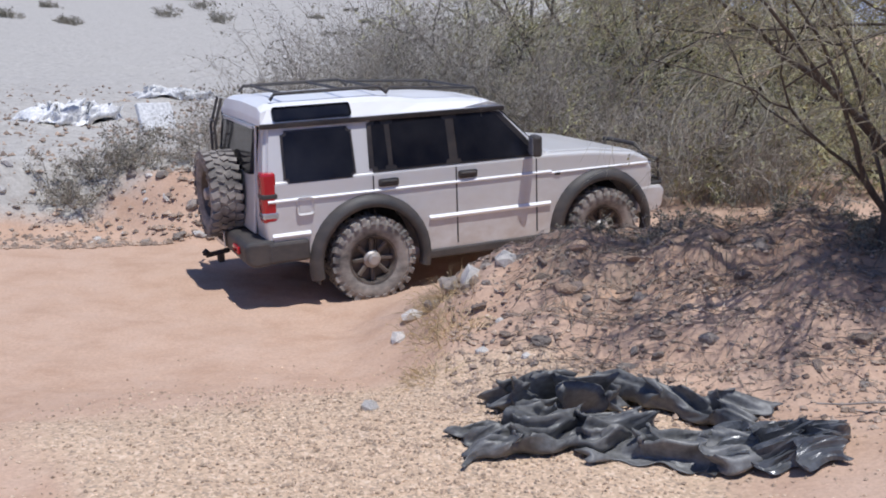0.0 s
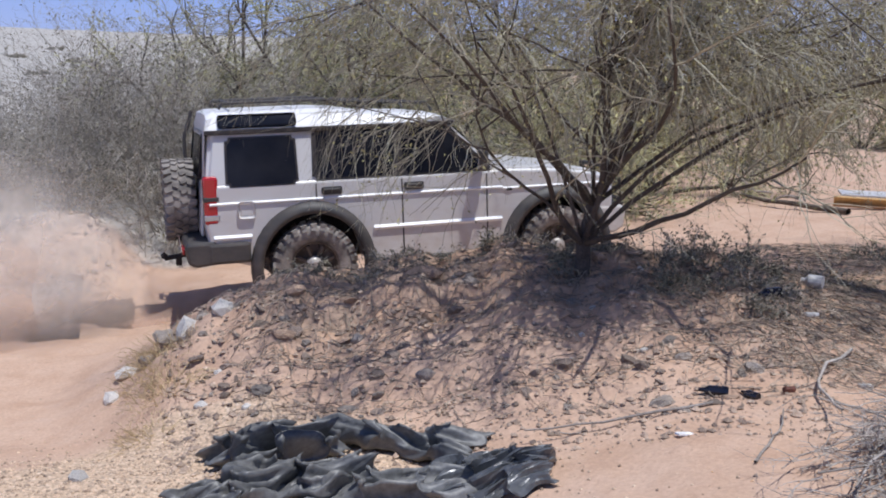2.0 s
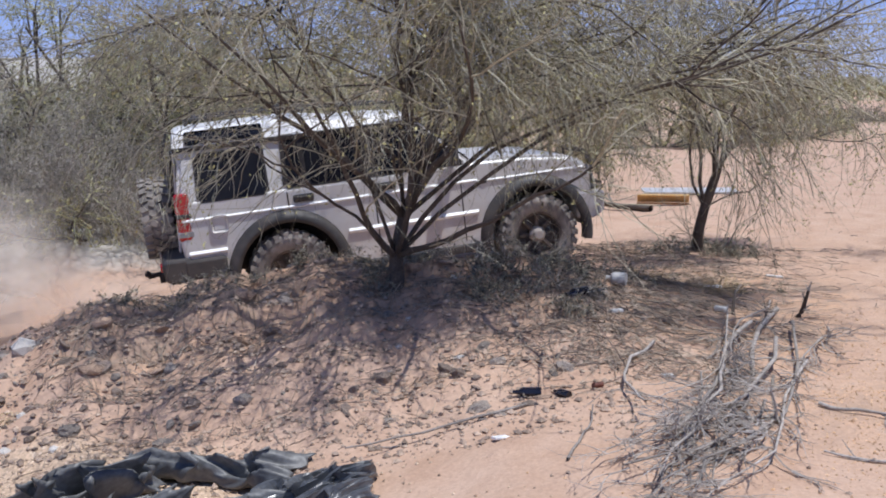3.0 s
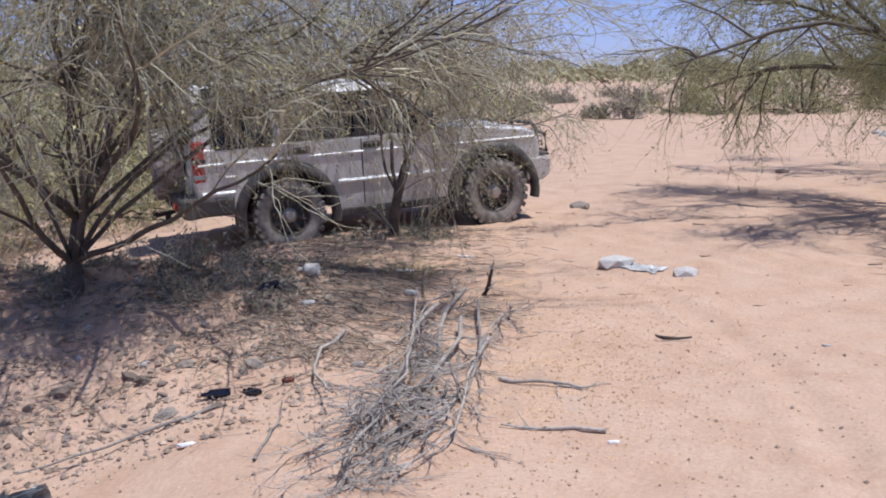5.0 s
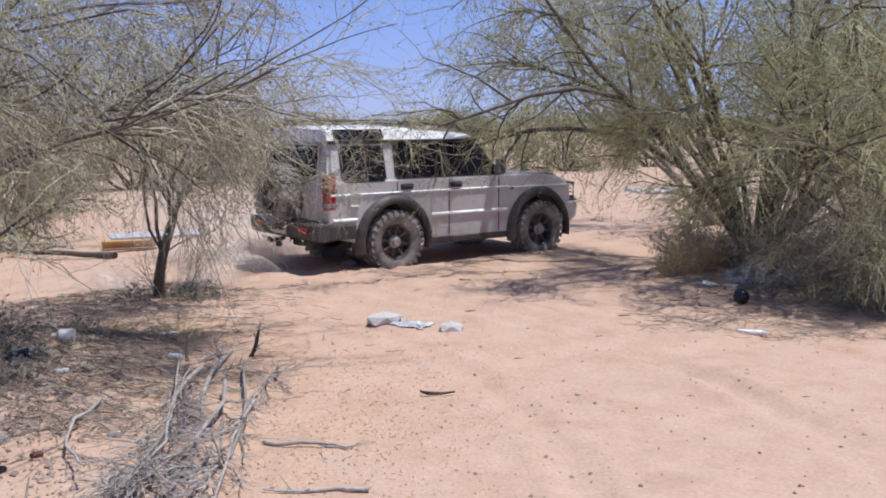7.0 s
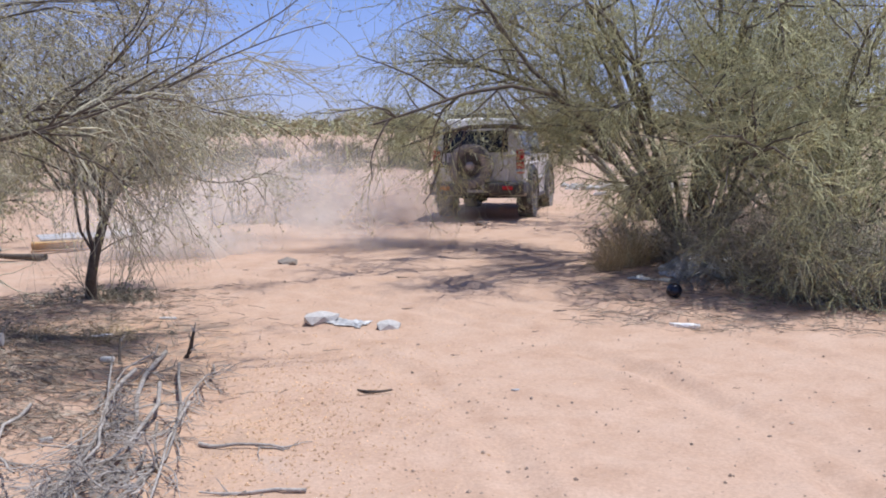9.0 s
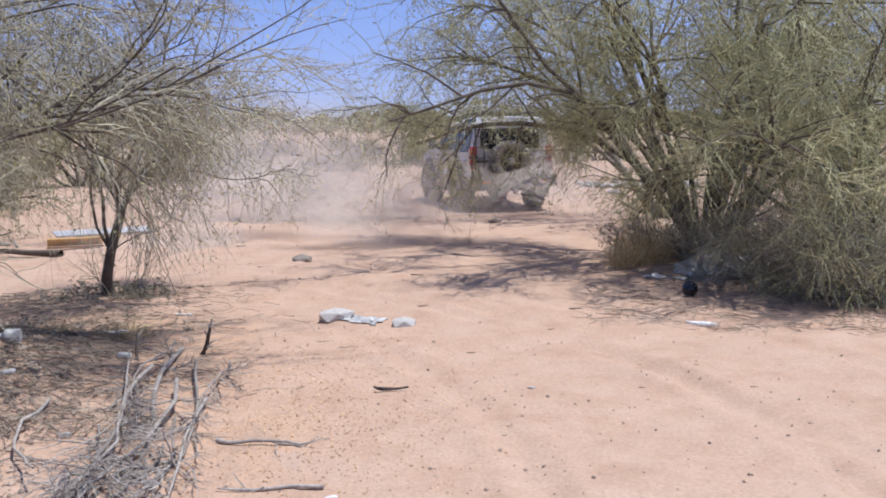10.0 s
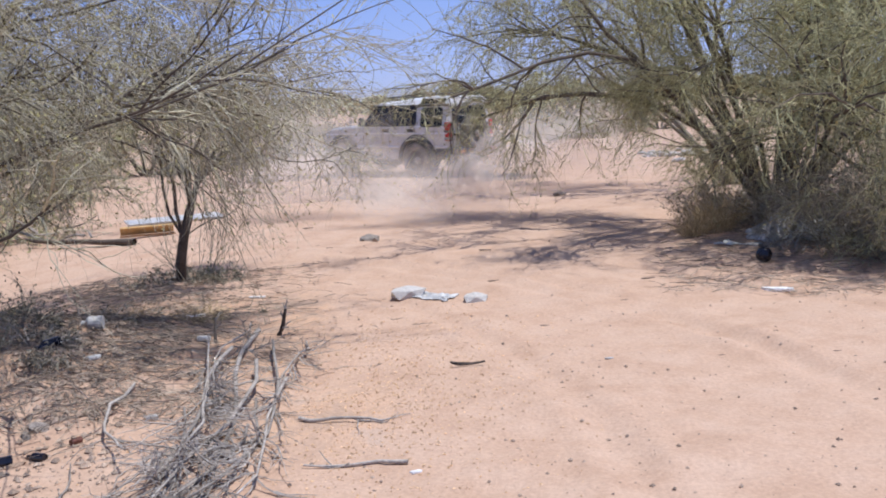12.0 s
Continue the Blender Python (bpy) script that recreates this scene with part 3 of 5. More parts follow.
# ---- the car ----
def part(name, bm, mat, parent, label="", smooth=False, kind=""):
    """One bmesh as one mesh object under a thing or a part."""
    me = bpy.data.meshes.new(name)
    bm.to_mesh(me)
    bm.free()
    if mat:
        me.materials.append(mat)
    if smooth:
        me.shade_smooth()
    ob = new(name, me)
    if parent:
        ob.parent = parent
    return tagged(ob, label, kind=kind)


def boxed(size, place, bevel=0.015, turn=(0, 0, 0), seg=2):
    bm = bmesh.new()
    bmesh.ops.create_cube(bm, size=1)
    bmesh.ops.scale(bm, vec=size, verts=bm.verts)
    if bevel:
        bmesh.ops.bevel(bm, geom=bm.edges[:], offset=bevel, segments=seg, affect="EDGES", profile=0.5)
    bmesh.ops.transform(bm, matrix=pose(*place, *turn), verts=bm.verts)
    return bm


def slab(outline, y0, y1, bevel=0.0, seg=2):
    """A side outline in x and z, drawn out from y0 to y1."""
    bm = bmesh.new()
    a = bm.faces.new([bm.verts.new((x, y0, z)) for x, z in outline])
    out = bmesh.ops.extrude_face_region(bm, geom=[a])
    bmesh.ops.translate(bm, vec=(0, y1 - y0, 0), verts=[v for v in out["geom"] if isinstance(v, bmesh.types.BMVert)])
    bmesh.ops.recalc_face_normals(bm, faces=bm.faces)
    if bevel:
        bmesh.ops.bevel(bm, geom=[e for e in bm.edges if len(e.link_faces) == 2 and e.calc_face_angle() > 0.5], offset=bevel, segments=seg, affect="EDGES", profile=0.5)
    return bm


def lathe(profile, seg, m=None, closed=False):
    """A profile of (radius, along) turned about the y axis."""
    bm = bmesh.new()
    rings = []
    for i in range(seg):
        a = 2 * math.pi * i / seg
        rings.append([bm.verts.new((r * math.cos(a), y, r * math.sin(a))) for r, y in profile])
    n = len(profile)
    for i in range(seg):
        p, q = rings[i], rings[(i + 1) % seg]
        for j in range(n if closed else n - 1):
            k = (j + 1) % n
            bm.faces.new((p[j], p[k], q[k], q[j]))
    bmesh.ops.recalc_face_normals(bm, faces=bm.faces)
    if m is not None:
        bmesh.ops.transform(bm, matrix=m, verts=bm.verts)
    return bm


def pipe(points, radius, sides=8):
    bm = bmesh.new()
    v, f = tubes([(np.array(points, float)[None], np.full((1, len(points)), radius))], sides)
    vs = [bm.verts.new(p) for p in v]
    for q in f:
        bm.faces.new([vs[i] for i in q])
    bm.faces.new(vs[:sides])
    bm.faces.new(vs[-sides:])
    bmesh.ops.recalc_face_normals(bm, faces=bm.faces)
    return bm


def joined(*meshes):
    out = bmesh.new()
    for b in meshes:
        me = bpy.data.meshes.new("tmp")
        b.to_mesh(me)
        b.free()
        out.from_mesh(me)
        bpy.data.meshes.remove(me)
    return out


def dusty(name, paint, rough, metal, dust=(0.46, 0.36, 0.28), low=0.45, high=1.15, amount=0.75, coat=0.0):
    """Paint under a film of road dust, thick near the sills and thin above."""
    m, n, l, b = material(name, rough, metal)
    tc = n.new("ShaderNodeTexCoord")
    sep = n.new("ShaderNodeSeparateXYZ")
    l.new(tc.outputs["Object"], sep.inputs[0])
    rng_ = n.new("ShaderNodeMapRange")
    rng_.inputs["From Min"].default_value, rng_.inputs["From Max"].default_value = low, high
    rng_.inputs["To Min"].default_value, rng_.inputs["To Max"].default_value = amount, 0.10
    l.new(sep.outputs[2], rng_.inputs[0])
    cloud = noise_node(n, l, 3.5, 6, 0.65, stretch=(1, 1, 1.6))
    mul = n.new("ShaderNodeMath")
    mul.operation = "MULTIPLY"
    cr = n.new("ShaderNodeMapRange")
    cr.inputs["From Min"].default_value, cr.inputs["From Max"].default_value = 0.28, 0.62
    l.new(cloud.outputs[0], cr.inputs[0])
    l.new(rng_.outputs[0], mul.inputs[0])
    l.new(cr.outputs[0], mul.inputs[1])
    l.new(mix(n, l, mul.outputs[0], paint, dust), b.inputs["Base Color"])
    rr = n.new("ShaderNodeMapRange")
    rr.inputs["To Min"].default_value, rr.inputs["To Max"].default_value = rough, 0.95
    l.new(mul.outputs[0], rr.inputs[0])
    l.new(rr.outputs[0], b.inputs["Roughness"])
    if metal:
        mm = n.new("ShaderNodeMapRange")
        mm.inputs["To Min"].default_value, mm.inputs["To Max"].default_value = metal, 0.0
        l.new(mul.outputs[0], mm.inputs[0])
        l.new(mm.outputs[0], b.inputs["Metallic"])
    b.inputs["Coat Weight"].default_value = coat
    return m


GLOSS = dusty("black_gloss", (0.012, 0.012, 0.014), 0.3, 0.0, low=-2, high=-1)
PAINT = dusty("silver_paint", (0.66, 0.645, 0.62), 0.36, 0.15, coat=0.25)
# roof silver lightened above the body's: sunlight on the top put into the colour
SUNLIT_ROOF = dusty("sunlit_roof", (0.84, 0.835, 0.82), 0.4, 0.0, low=-2, high=-1, coat=0.3)
TRIM = dusty("black_plastic", (0.03, 0.03, 0.031), 0.55, 0.0, amount=0.14)
# mouldings whitened: the sun's glint along them is painted in
GLINT_STRIPE = dusty("glint_moulding", (0.86, 0.86, 0.85), 0.45, 0.0, low=-2, high=-1)
RUBBER = dusty("tyre_rubber", (0.040, 0.038, 0.036), 0.85, 0.0, dust=(0.40, 0.355, 0.31), low=2, high=3, amount=0.85)
RIM = dusty("black_rim", (0.03, 0.03, 0.032), 0.45, 0.4, low=2, high=3, amount=0.35)
HUB = dusty("steel_hub", (0.45, 0.44, 0.42), 0.4, 0.9, low=2, high=3, amount=0.5)
UNDER = mottled("underbody", (0.02, 0.018, 0.016), (0.05, 0.04, 0.035), 5, 0.9, vary=0)
GLASS, gn, gl, gb = material("tinted_glass", 0.05)
smear = noise_node(gn, gl, 2.5, 5, 0.6)
gl.new(ramp(gn, gl, smear.outputs[0], [(0.35, (0.006, 0.007, 0.012)), (0.75, (0.022, 0.022, 0.026))]), gb.inputs["Base Color"])
gb.inputs["Specular IOR Level"].default_value = 0.28
gl.new(ramp(gn, gl, smear.outputs[0], [(0.3, (0.04,) * 3), (0.8, (0.25,) * 3)]), gb.inputs["Roughness"])
RED, rn_, rl_, rb_ = material("red_lens", 0.15)
rb_.inputs["Base Color"].default_value, rb_.inputs["Coat Weight"].default_value = (0.42, 0.015, 0.02, 1), 0.6
AMBER, an_, al_, ab_ = material("amber_lens", 0.15)
ab_.inputs["Base Color"].default_value = (0.55, 0.16, 0.02, 1)
CLEAR, cn_, cl_, cb_ = material("lamp_glass", 0.08)
cb_.inputs["Base Color"].default_value, cb_.inputs["Metallic"].default_value = (0.55, 0.56, 0.58, 1), 0.6


def wheel_parts(root):
    """A mud tyre on a black spoked rim, its axle along y, its outer face towards -y."""
    prof = [(0.235, -0.11), (0.27, -0.135), (0.34, -0.145), (0.385, -0.13), (0.395, -0.10), (0.398, 0.0), (0.395, 0.10), (0.385, 0.13), (0.34, 0.145), (0.27, 0.135), (0.235, 0.11)]
    tyre = part("tyre", lathe(prof, 44, closed=False), RUBBER, root, "dusty mud-terrain tyre", smooth=True)
    lugs = bmesh.new()
    for i in range(26):
        a = 2 * math.pi * i / 26
        for y, w, tw, da in ((-0.112, 0.075, 14, 0.0), (0.112, 0.075, -14, 0.09), (-0.036, 0.062, -24, 0.13), (0.036, 0.062, 24, 0.04)):
            b = pose(0, 0, 0, 0, math.degrees(a + da), 0) @ pose(0, y, 0.401, 0, 0, tw)
            r = bmesh.ops.create_cube(lugs, size=1, matrix=b @ Matrix.Diagonal((0.056, w, 0.026, 1)))
        for y in (-0.138, 0.138):
            b = pose(0, 0, 0, 0, math.degrees(a + (0.0 if y < 0 else 0.09)), 0) @ pose(0, y, 0.372, -14 if y < 0 else 14, 0, 0)
            bmesh.ops.create_cube(lugs, size=1, matrix=b @ Matrix.Diagonal((0.048, 0.022, 0.055, 1)))
    part("tread_blocks", lugs, RUBBER, tyre, kind="stuff")
    rim = part("rim", lathe([(0.24, 0.11), (0.225, 0.09), (0.215, 0.0), (0.22, -0.09), (0.238, -0.118), (0.222, -0.112), (0.205, -0.06), (0.20, -0.02), (0.0, -0.015)], 32), RIM, root, "black alloy rim", smooth=False)
    for i in range(8):
        a = i * 45
        bm = boxed((0.15, 0.03, 0.045), (0.135, -0.062, 0), 0.01, (0, 0, -8), 1)
        bmesh.ops.transform(bm, matrix=pose(0, 0, 0, 0, a, 0), verts=bm.verts)
        part("spoke", bm, RIM, rim)
    part("hub", lathe([(0.085, -0.03), (0.085, -0.075), (0.062, -0.095), (0.056, -0.13), (0.04, -0.138), (0.0, -0.138)], 20), HUB, rim, "dusty steel hub", smooth=False)


def build_car():
    root = new("car")
    A = []
    arch = lambda cx, r: [(cx + r * math.cos(radians(t)), 0.52 + r * math.sin(radians(t))) for t in range(0, 181, 15)]
    outline = [(-0.97, 0.66), (-1.0, 0.95), (-0.985, 1.345), (1.95, 1.345), (2.45, 1.325), (2.95, 1.265), (3.12, 1.20), (3.17, 1.08), (3.18, 0.72), (3.12, 0.62)]
    outline += arch(2.54, 0.53) + [(1.9, 0.5), (0.62, 0.5)] + arch(0.0, 0.53) + [(-0.62, 0.56)]
    body = part("body", slab(outline, -0.87, 0.87, 0.035, 3), PAINT, root, "dusty silver lower body")
    # flared arches
    for cx in (0.0, 2.54):
        for s in (-1, 1):
            ring = []
            n = 20
            bm = bmesh.new()
            for i in range(n + 1):
                t = radians(-12 + 204 * i / n)
                row = []
                for r, y in ((0.50, 0.84), (0.50, 0.945), (0.545, 0.955), (0.60, 0.90), (0.615, 0.868)):
                    row.append(bm.verts.new((cx + r * math.cos(t), s * y, 0.52 + r * math.sin(t) * 1.02)))
                ring.append(row)
            for p, q in zip(ring, ring[1:]):
                for j in range(4):
                    bm.faces.new((p[j], p[j + 1], q[j + 1], q[j]))
            bmesh.ops.recalc_face_normals(bm, faces=bm.faces)
            part("wheel_arch", bm, TRIM, body, "dark grey plastic arch flare", smooth=True)
    part("underbody", joined(boxed((3.9, 1.06, 0.42), (1.15, 0, 0.82), 0.02), boxed((2.9, 0.16, 0.12), (1.2, 0.42, 0.58), 0.02), boxed((2.9, 0.16, 0.12), (1.2, -0.42, 0.58), 0.02), boxed((0.5, 0.5, 0.2), (-0.55, 0.1, 0.6), 0.04)), UNDER, root)
    for x in (0, 2.54):
        part("axle", joined(pipe([(x, -0.7, 0.41), (x, 0.7, 0.41)], 0.05), lathe([(0.0, -0.12), (0.1, -0.1), (0.14, 0), (0.1, 0.1), (0, 0.12)], 14, pose(x, 0.12, 0.41))), UNDER, root)
        for s in (-1, 1):
            part("coil_spring", pipe([(x + 0.05 * math.cos(k), s * 0.55 + 0.05 * math.sin(k), 0.45 + k * 0.008) for k in np.linspace(0, 36, 60)], 0.011, 6), TRIM, root)
    for s in (-1, 1):
        part("sill", boxed((1.42, 0.07, 0.09), (1.27, s * 0.86, 0.49), 0.02), TRIM, root, "black rock slider under the doors")
        part("steering_arm", pipe([(2.62, s * 0.1, 0.45), (2.62, s * 0.66, 0.43)], 0.02), UNDER, root)
    # cabin
    bm = bmesh.new()
    low, top = 0.855, 0.735
    ROOF = 1.84
    ring = lambda x0, x1, y, z: [bm.verts.new(p) for p in ((x0, -y, z), (x1, -y, z), (x1, y, z), (x0, y, z))]
    a, b = ring(-0.985, 1.93, low, 1.34), ring(-0.91, 1.42, top, ROOF)
    for i in range(4):
        bm.faces.new((a[i], a[(i + 1) % 4], b[(i + 1) % 4], b[i]))
    bm.faces.new(b)
    bm.faces.new(a[::-1])
    bmesh.ops.recalc_face_normals(bm, faces=bm.faces)
    bmesh.ops.bevel(bm, geom=[e for e in bm.edges if abs(e.verts[0].co.z - e.verts[1].co.z) > 0.3], offset=0.04, segments=3, affect="EDGES")
    cabin = part("cabin", bm, PAINT, root, "silver pillars of the cabin")
    # roof: low over the front seats, stepped up behind
    bm = bmesh.new()
    rows = []
    for x, z, y in ((-0.955, 0.0, 0.76), (-0.95, 0.06, 0.74), (-0.93, 0.155, 0.70), (-0.86, 0.185, 0.665), (0.10, 0.19, 0.66), (0.35, 0.175, 0.66), (0.62, 0.13, 0.67), (1.05, 0.115, 0.67), (1.34, 0.085, 0.69), (1.47, 0.035, 0.71), (1.51, 0.0, 0.73)):
        g = 0.76 if x < 1.3 else y
        z += ROOF - 0.005
        cr = max(z - ROOF, 0.0)
        rows.append([bm.verts.new(p) for p in ((x, -g, ROOF - 0.005), (x, -g + 0.012, min(ROOF + 0.02, z)), (x, -(y + 0.02), ROOF + cr * 0.72), (x, -y * 0.86, z - 0.004), (x, 0, z + 0.012 if cr > 0.05 else z), (x, y * 0.86, z - 0.004), (x, y + 0.02, ROOF + cr * 0.72), (x, g - 0.012, min(ROOF + 0.02, z)), (x, g, ROOF - 0.005))])
    for p, q in zip(rows, rows[1:]):
        for j in range(8):
            bm.faces.new((p[j], p[j + 1], q[j + 1], q[j]))
    bm.faces.new([r[0] for r in rows] + [r[8] for r in reversed(rows)])
    bmesh.ops.recalc_face_normals(bm, faces=bm.faces)
    roof = part("roof", bm, SUNLIT_ROOF, root, "silver stepped roof, paled as if in full sun", smooth=False)
    for s in (-1, 1):
        part("gutter", boxed((2.44, 0.034, 0.045), (0.26, s * 0.763, ROOF - 0.012), 0.008), GLOSS, roof, "black roof gutter")

        def on_side(x, v):
            return (x, s * (low + (top - low) * v + 0.004), 1.34 + (ROOF - 1.34) * v)

        def pane(name, corners, mat, label, owner, thick=0.006):
            bm = bmesh.new()
            vs = [bm.verts.new(on_side(x, v)) for x, v in corners]
            fc = bm.faces.new(vs)
            bmesh.ops.bevel(bm, geom=bm.verts[:], offset=0.035, segments=3, affect="VERTICES")
            bm.faces.ensure_lookup_table()
            fc = bm.faces[0]
            out = bmesh.ops.extrude_face_region(bm, geom=[fc])
            bmesh.ops.translate(bm, vec=(0, s * thick, 0), verts=[v for v in out["geom"] if isinstance(v, bmesh.types.BMVert)])
            bmesh.ops.recalc_face_normals(bm, faces=bm.faces)
            return part(name, bm, mat, owner, label)

        pane("window_surround", [(0.02, 0.0), (1.86, 0.0), (1.41, 0.965), (0.05, 0.965)], GLOSS, "black door window frame", cabin, 0.008)
        pane("quarter_window", [(-0.80, -0.05), (-0.11, -0.05), (-0.11, 0.88), (-0.78, 0.88)], GLOSS, "", cabin, 0.007)
        for nm, c in (("quarter_glass", [(-0.78, -0.02), (-0.13, -0.02), (-0.13, 0.85), (-0.76, 0.85)]), ("rear_door_glass", [(0.26, 0.04), (0.84, 0.04), (0.84, 0.92), (0.27, 0.92)]), ("small_door_glass", [(0.07, 0.04), (0.215, 0.04), (0.215, 0.92), (0.09, 0.92)]), ("front_door_glass", [(0.93, 0.04), (1.77, 0.04), (1.36, 0.92), (0.93, 0.92)])):
            pane(nm, c, GLASS, "dark tinted window", cabin, 0.014)
        part("alpine_window", boxed((0.74, 0.014, 0.135), (-0.46, s * 0.722, ROOF + 0.083), 0.025, (s * 31, 0, 0)), GLASS, roof, "dark window in the raised roof")
        # doors, stripes, handles
        for x in (0.05, 0.90, 1.78):
            part("door_gap", boxed((0.012, 0.006, 0.74), (x, s * 0.871, 0.94), 0), UNDER, body)
        for x0, x1, z, h in ((-0.96, 1.95, 1.165, 0.022), (1.95, 3.10, 1.15, 0.02), (0.60, 1.94, 0.845, 0.034), (-0.94, -0.58, 0.845, 0.034)):
            part("side_moulding", boxed((x1 - x0, h * 1.1, h * 1.1), ((x0 + x1) / 2, s * 0.871, z), 0.004, (45, 0, 0)), GLINT_STRIPE, body, "body moulding whitened like a sun glint")
        for x in (0.20, 1.02):
            part("door_handle", joined(boxed((0.20, 0.02, 0.075), (x, s * 0.875, 1.235), 0.018), boxed((0.15, 0.03, 0.022), (x, s * 0.892, 1.245), 0.008)), TRIM, body, "black door handle")
        part("fuel_flap", boxed((0.16, 0.008, 0.16), (-0.62, s * 0.872, 1.10), 0.03), PAINT, body) if s < 0 else None
        part("side_repeater", boxed((0.06, 0.02, 0.035), (2.02, s * 0.875, 1.14), 0.008), TRIM, body)
        # mirror
        mir = part("mirror", joined(boxed((0.10, 0.17, 0.21), (1.70, s * 1.0, 1.46), 0.03, (0, 0, s * 12)), boxed((0.06, 0.14, 0.05), (1.72, s * 0.88, 1.40), 0.015)), TRIM, root, "black door mirror")
        part("mirror_glass", boxed((0.006, 0.14, 0.17), (1.647, s * 1.005, 1.46), 0.002, (0, 0, s * 12)), CLEAR, mir)
        # tail lamps
        tl = part("tail_lamp", boxed((0.14, 0.15, 0.46), (-0.94, s * 0.80, 1.20), 0.03), RED, root, "tall red tail lamp")
        part("lens_band", boxed((0.146, 0.156, 0.05), (-0.94, s * 0.80, 1.215), 0.012), TRIM, tl)
        part("lens_band", boxed((0.146, 0.156, 0.06), (-0.94, s * 0.80, 1.04), 0.012), CLEAR, tl)
        part("bumper_lamp", boxed((0.03, 0.20, 0.07), (-1.215, s * 0.60, 0.72), 0.012), AMBER if s > 0 else RED, root, "bumper lamp")
        part("head_lamp", boxed((0.06, 0.42, 0.20), (3.165, s * 0.62, 1.05), 0.02), CLEAR, root, "clear head lamp")
        part("lamp_guard", joined(*[pipe([(3.22, s * 0.84, 0.97 + k * 0.055), (3.235, s * 0.62, 0.97 + k * 0.055), (3.235, s * 0.40, 0.97 + k * 0.055)], 0.008, 6) for k in range(4)]), TRIM, root, "black lamp guard bars")
        part("mud_flap", boxed((0.02, 0.24, 0.22), (-0.53, s * 0.78, 0.46), 0.006), TRIM, root)
    # front and rear
    part("bonnet", slab([(1.90, 1.335), (2.0, 1.365), (2.5, 1.348), (2.95, 1.288), (3.10, 1.225), (3.10, 1.20), (1.90, 1.30)], -0.79, 0.79, 0.015), PAINT, root, "silver bonnet")
    part("windscreen", (lambda bm: bm)(slab([(1.925, 1.365), (1.435, 1.825), (1.447, 1.834), (1.94, 1.374)], -0.70, 0.70)), GLASS, root, "dark windscreen")
    for y in (-0.3, 0.3):
        part("wiper", pipe([(1.96, y - 0.2, 1.40), (1.93, y + 0.25, 1.415)], 0.008, 6), TRIM, root)
    part("grille", joined(boxed((0.05, 0.80, 0.20), (3.165, 0, 1.05), 0.02), *[boxed((0.02, 0.78, 0.018), (3.195, 0, 0.98 + k * 0.045), 0.004) for k in range(4)]), TRIM, root, "black grille")
    part("front_bumper", slab([(2.98, 0.62), (3.0, 0.90), (3.28, 0.90), (3.33, 0.84), (3.30, 0.66), (3.2, 0.60)], -0.88, 0.88, 0.03), PAINT, root, "silver front bumper with black top")
    part("bumper_top", boxed((0.32, 1.72, 0.03), (3.15, 0, 0.915), 0.01), TRIM, root)
    part("brush_guard", joined(pipe([(3.36, -0.36, 0.62), (3.38, -0.36, 1.2), (3.34, -0.30, 1.26), (3.34, 0.30, 1.26), (3.38, 0.36, 1.2), (3.36, 0.36, 0.62)], 0.025), pipe([(3.36, -0.36, 0.95), (3.30, -0.80, 0.95), (3.26, -0.84, 1.16), (3.35, -0.36, 1.18)], 0.02), pipe([(3.36, 0.36, 0.95), (3.30, 0.80, 0.95), (3.26, 0.84, 1.16), (3.35, 0.36, 1.18)], 0.02)), TRIM, root, "black tubular brush guard")
    bumper = part("rear_bumper", slab([(-0.90, 0.60), (-0.92, 0.82), (-1.18, 0.82), (-1.21, 0.78), (-1.19, 0.62), (-1.12, 0.58)], -0.90, 0.90, 0.03), TRIM, root, "black rear bumper")
    for s in (-1, 1):
        part("bumper_end", boxed((0.40, 0.10, 0.20), (-0.80, s * 0.86, 0.70), 0.03), TRIM, bumper)
    part("tow_hook", joined(pipe([(-1.15, 0.0, 0.58), (-1.30, 0.0, 0.56), (-1.38, 0, 0.55)], 0.025), lathe([(0.0, -0.035), (0.03, -0.025), (0.035, 0.01), (0.0, 0.04)], 12, pose(-1.38, 0, 0.58, 90)), boxed((0.06, 0.08, 0.10), (-1.24, 0, 0.52), 0.01)), UNDER, bumper, "rusty tow hitch")
    door = part("tail_door", boxed((0.03, 1.30, 1.00), (-0.985, 0.06, 1.33), 0.02, (0, 4, 0)), PAINT, root, "silver tail door")
    part("rear_glass", boxed((0.02, 1.24, 0.44), (-0.985, 0.04, 1.60), 0.03, (0, 8, 0)), GLASS, door, "dark rear window")
    part("number_plate", boxed((0.012, 0.32, 0.16), (-1.222, 0.0, 0.72), 0.004), CLEAR, bumper, "plain number plate")
    part("plate_bar", boxed((0.006, 0.22, 0.06), (-1.230, 0.0, 0.72), 0.0), UNDER, bumper)
    # ladder by the tail door
    rails = [[(-1.02, y, 0.98), (-1.07, y, 1.10), (-1.07, y, 1.71), (-0.98, y, 1.990)] for y in (0.60, 0.78)]
    ladder = part("ladder", joined(*[pipe(r, 0.014) for r in rails]), TRIM, root, "black rear ladder")
    for z in (1.2, 1.42, 1.64, 1.770):
        part("rung", pipe([(-1.07 if z < 1.81 else -1.05, 0.60, z), (-1.07 if z < 1.81 else -1.05, 0.78, z)], 0.011), TRIM, ladder)
    # roof rack
    for y in (-0.58, 0.58):
        part("roof_rail", pipe([(-0.80, y, 2.04), (-0.76, y, 2.095), (0.25, y, 2.10), (0.32, y, 2.05)], 0.016), TRIM, roof, "black roof rail")
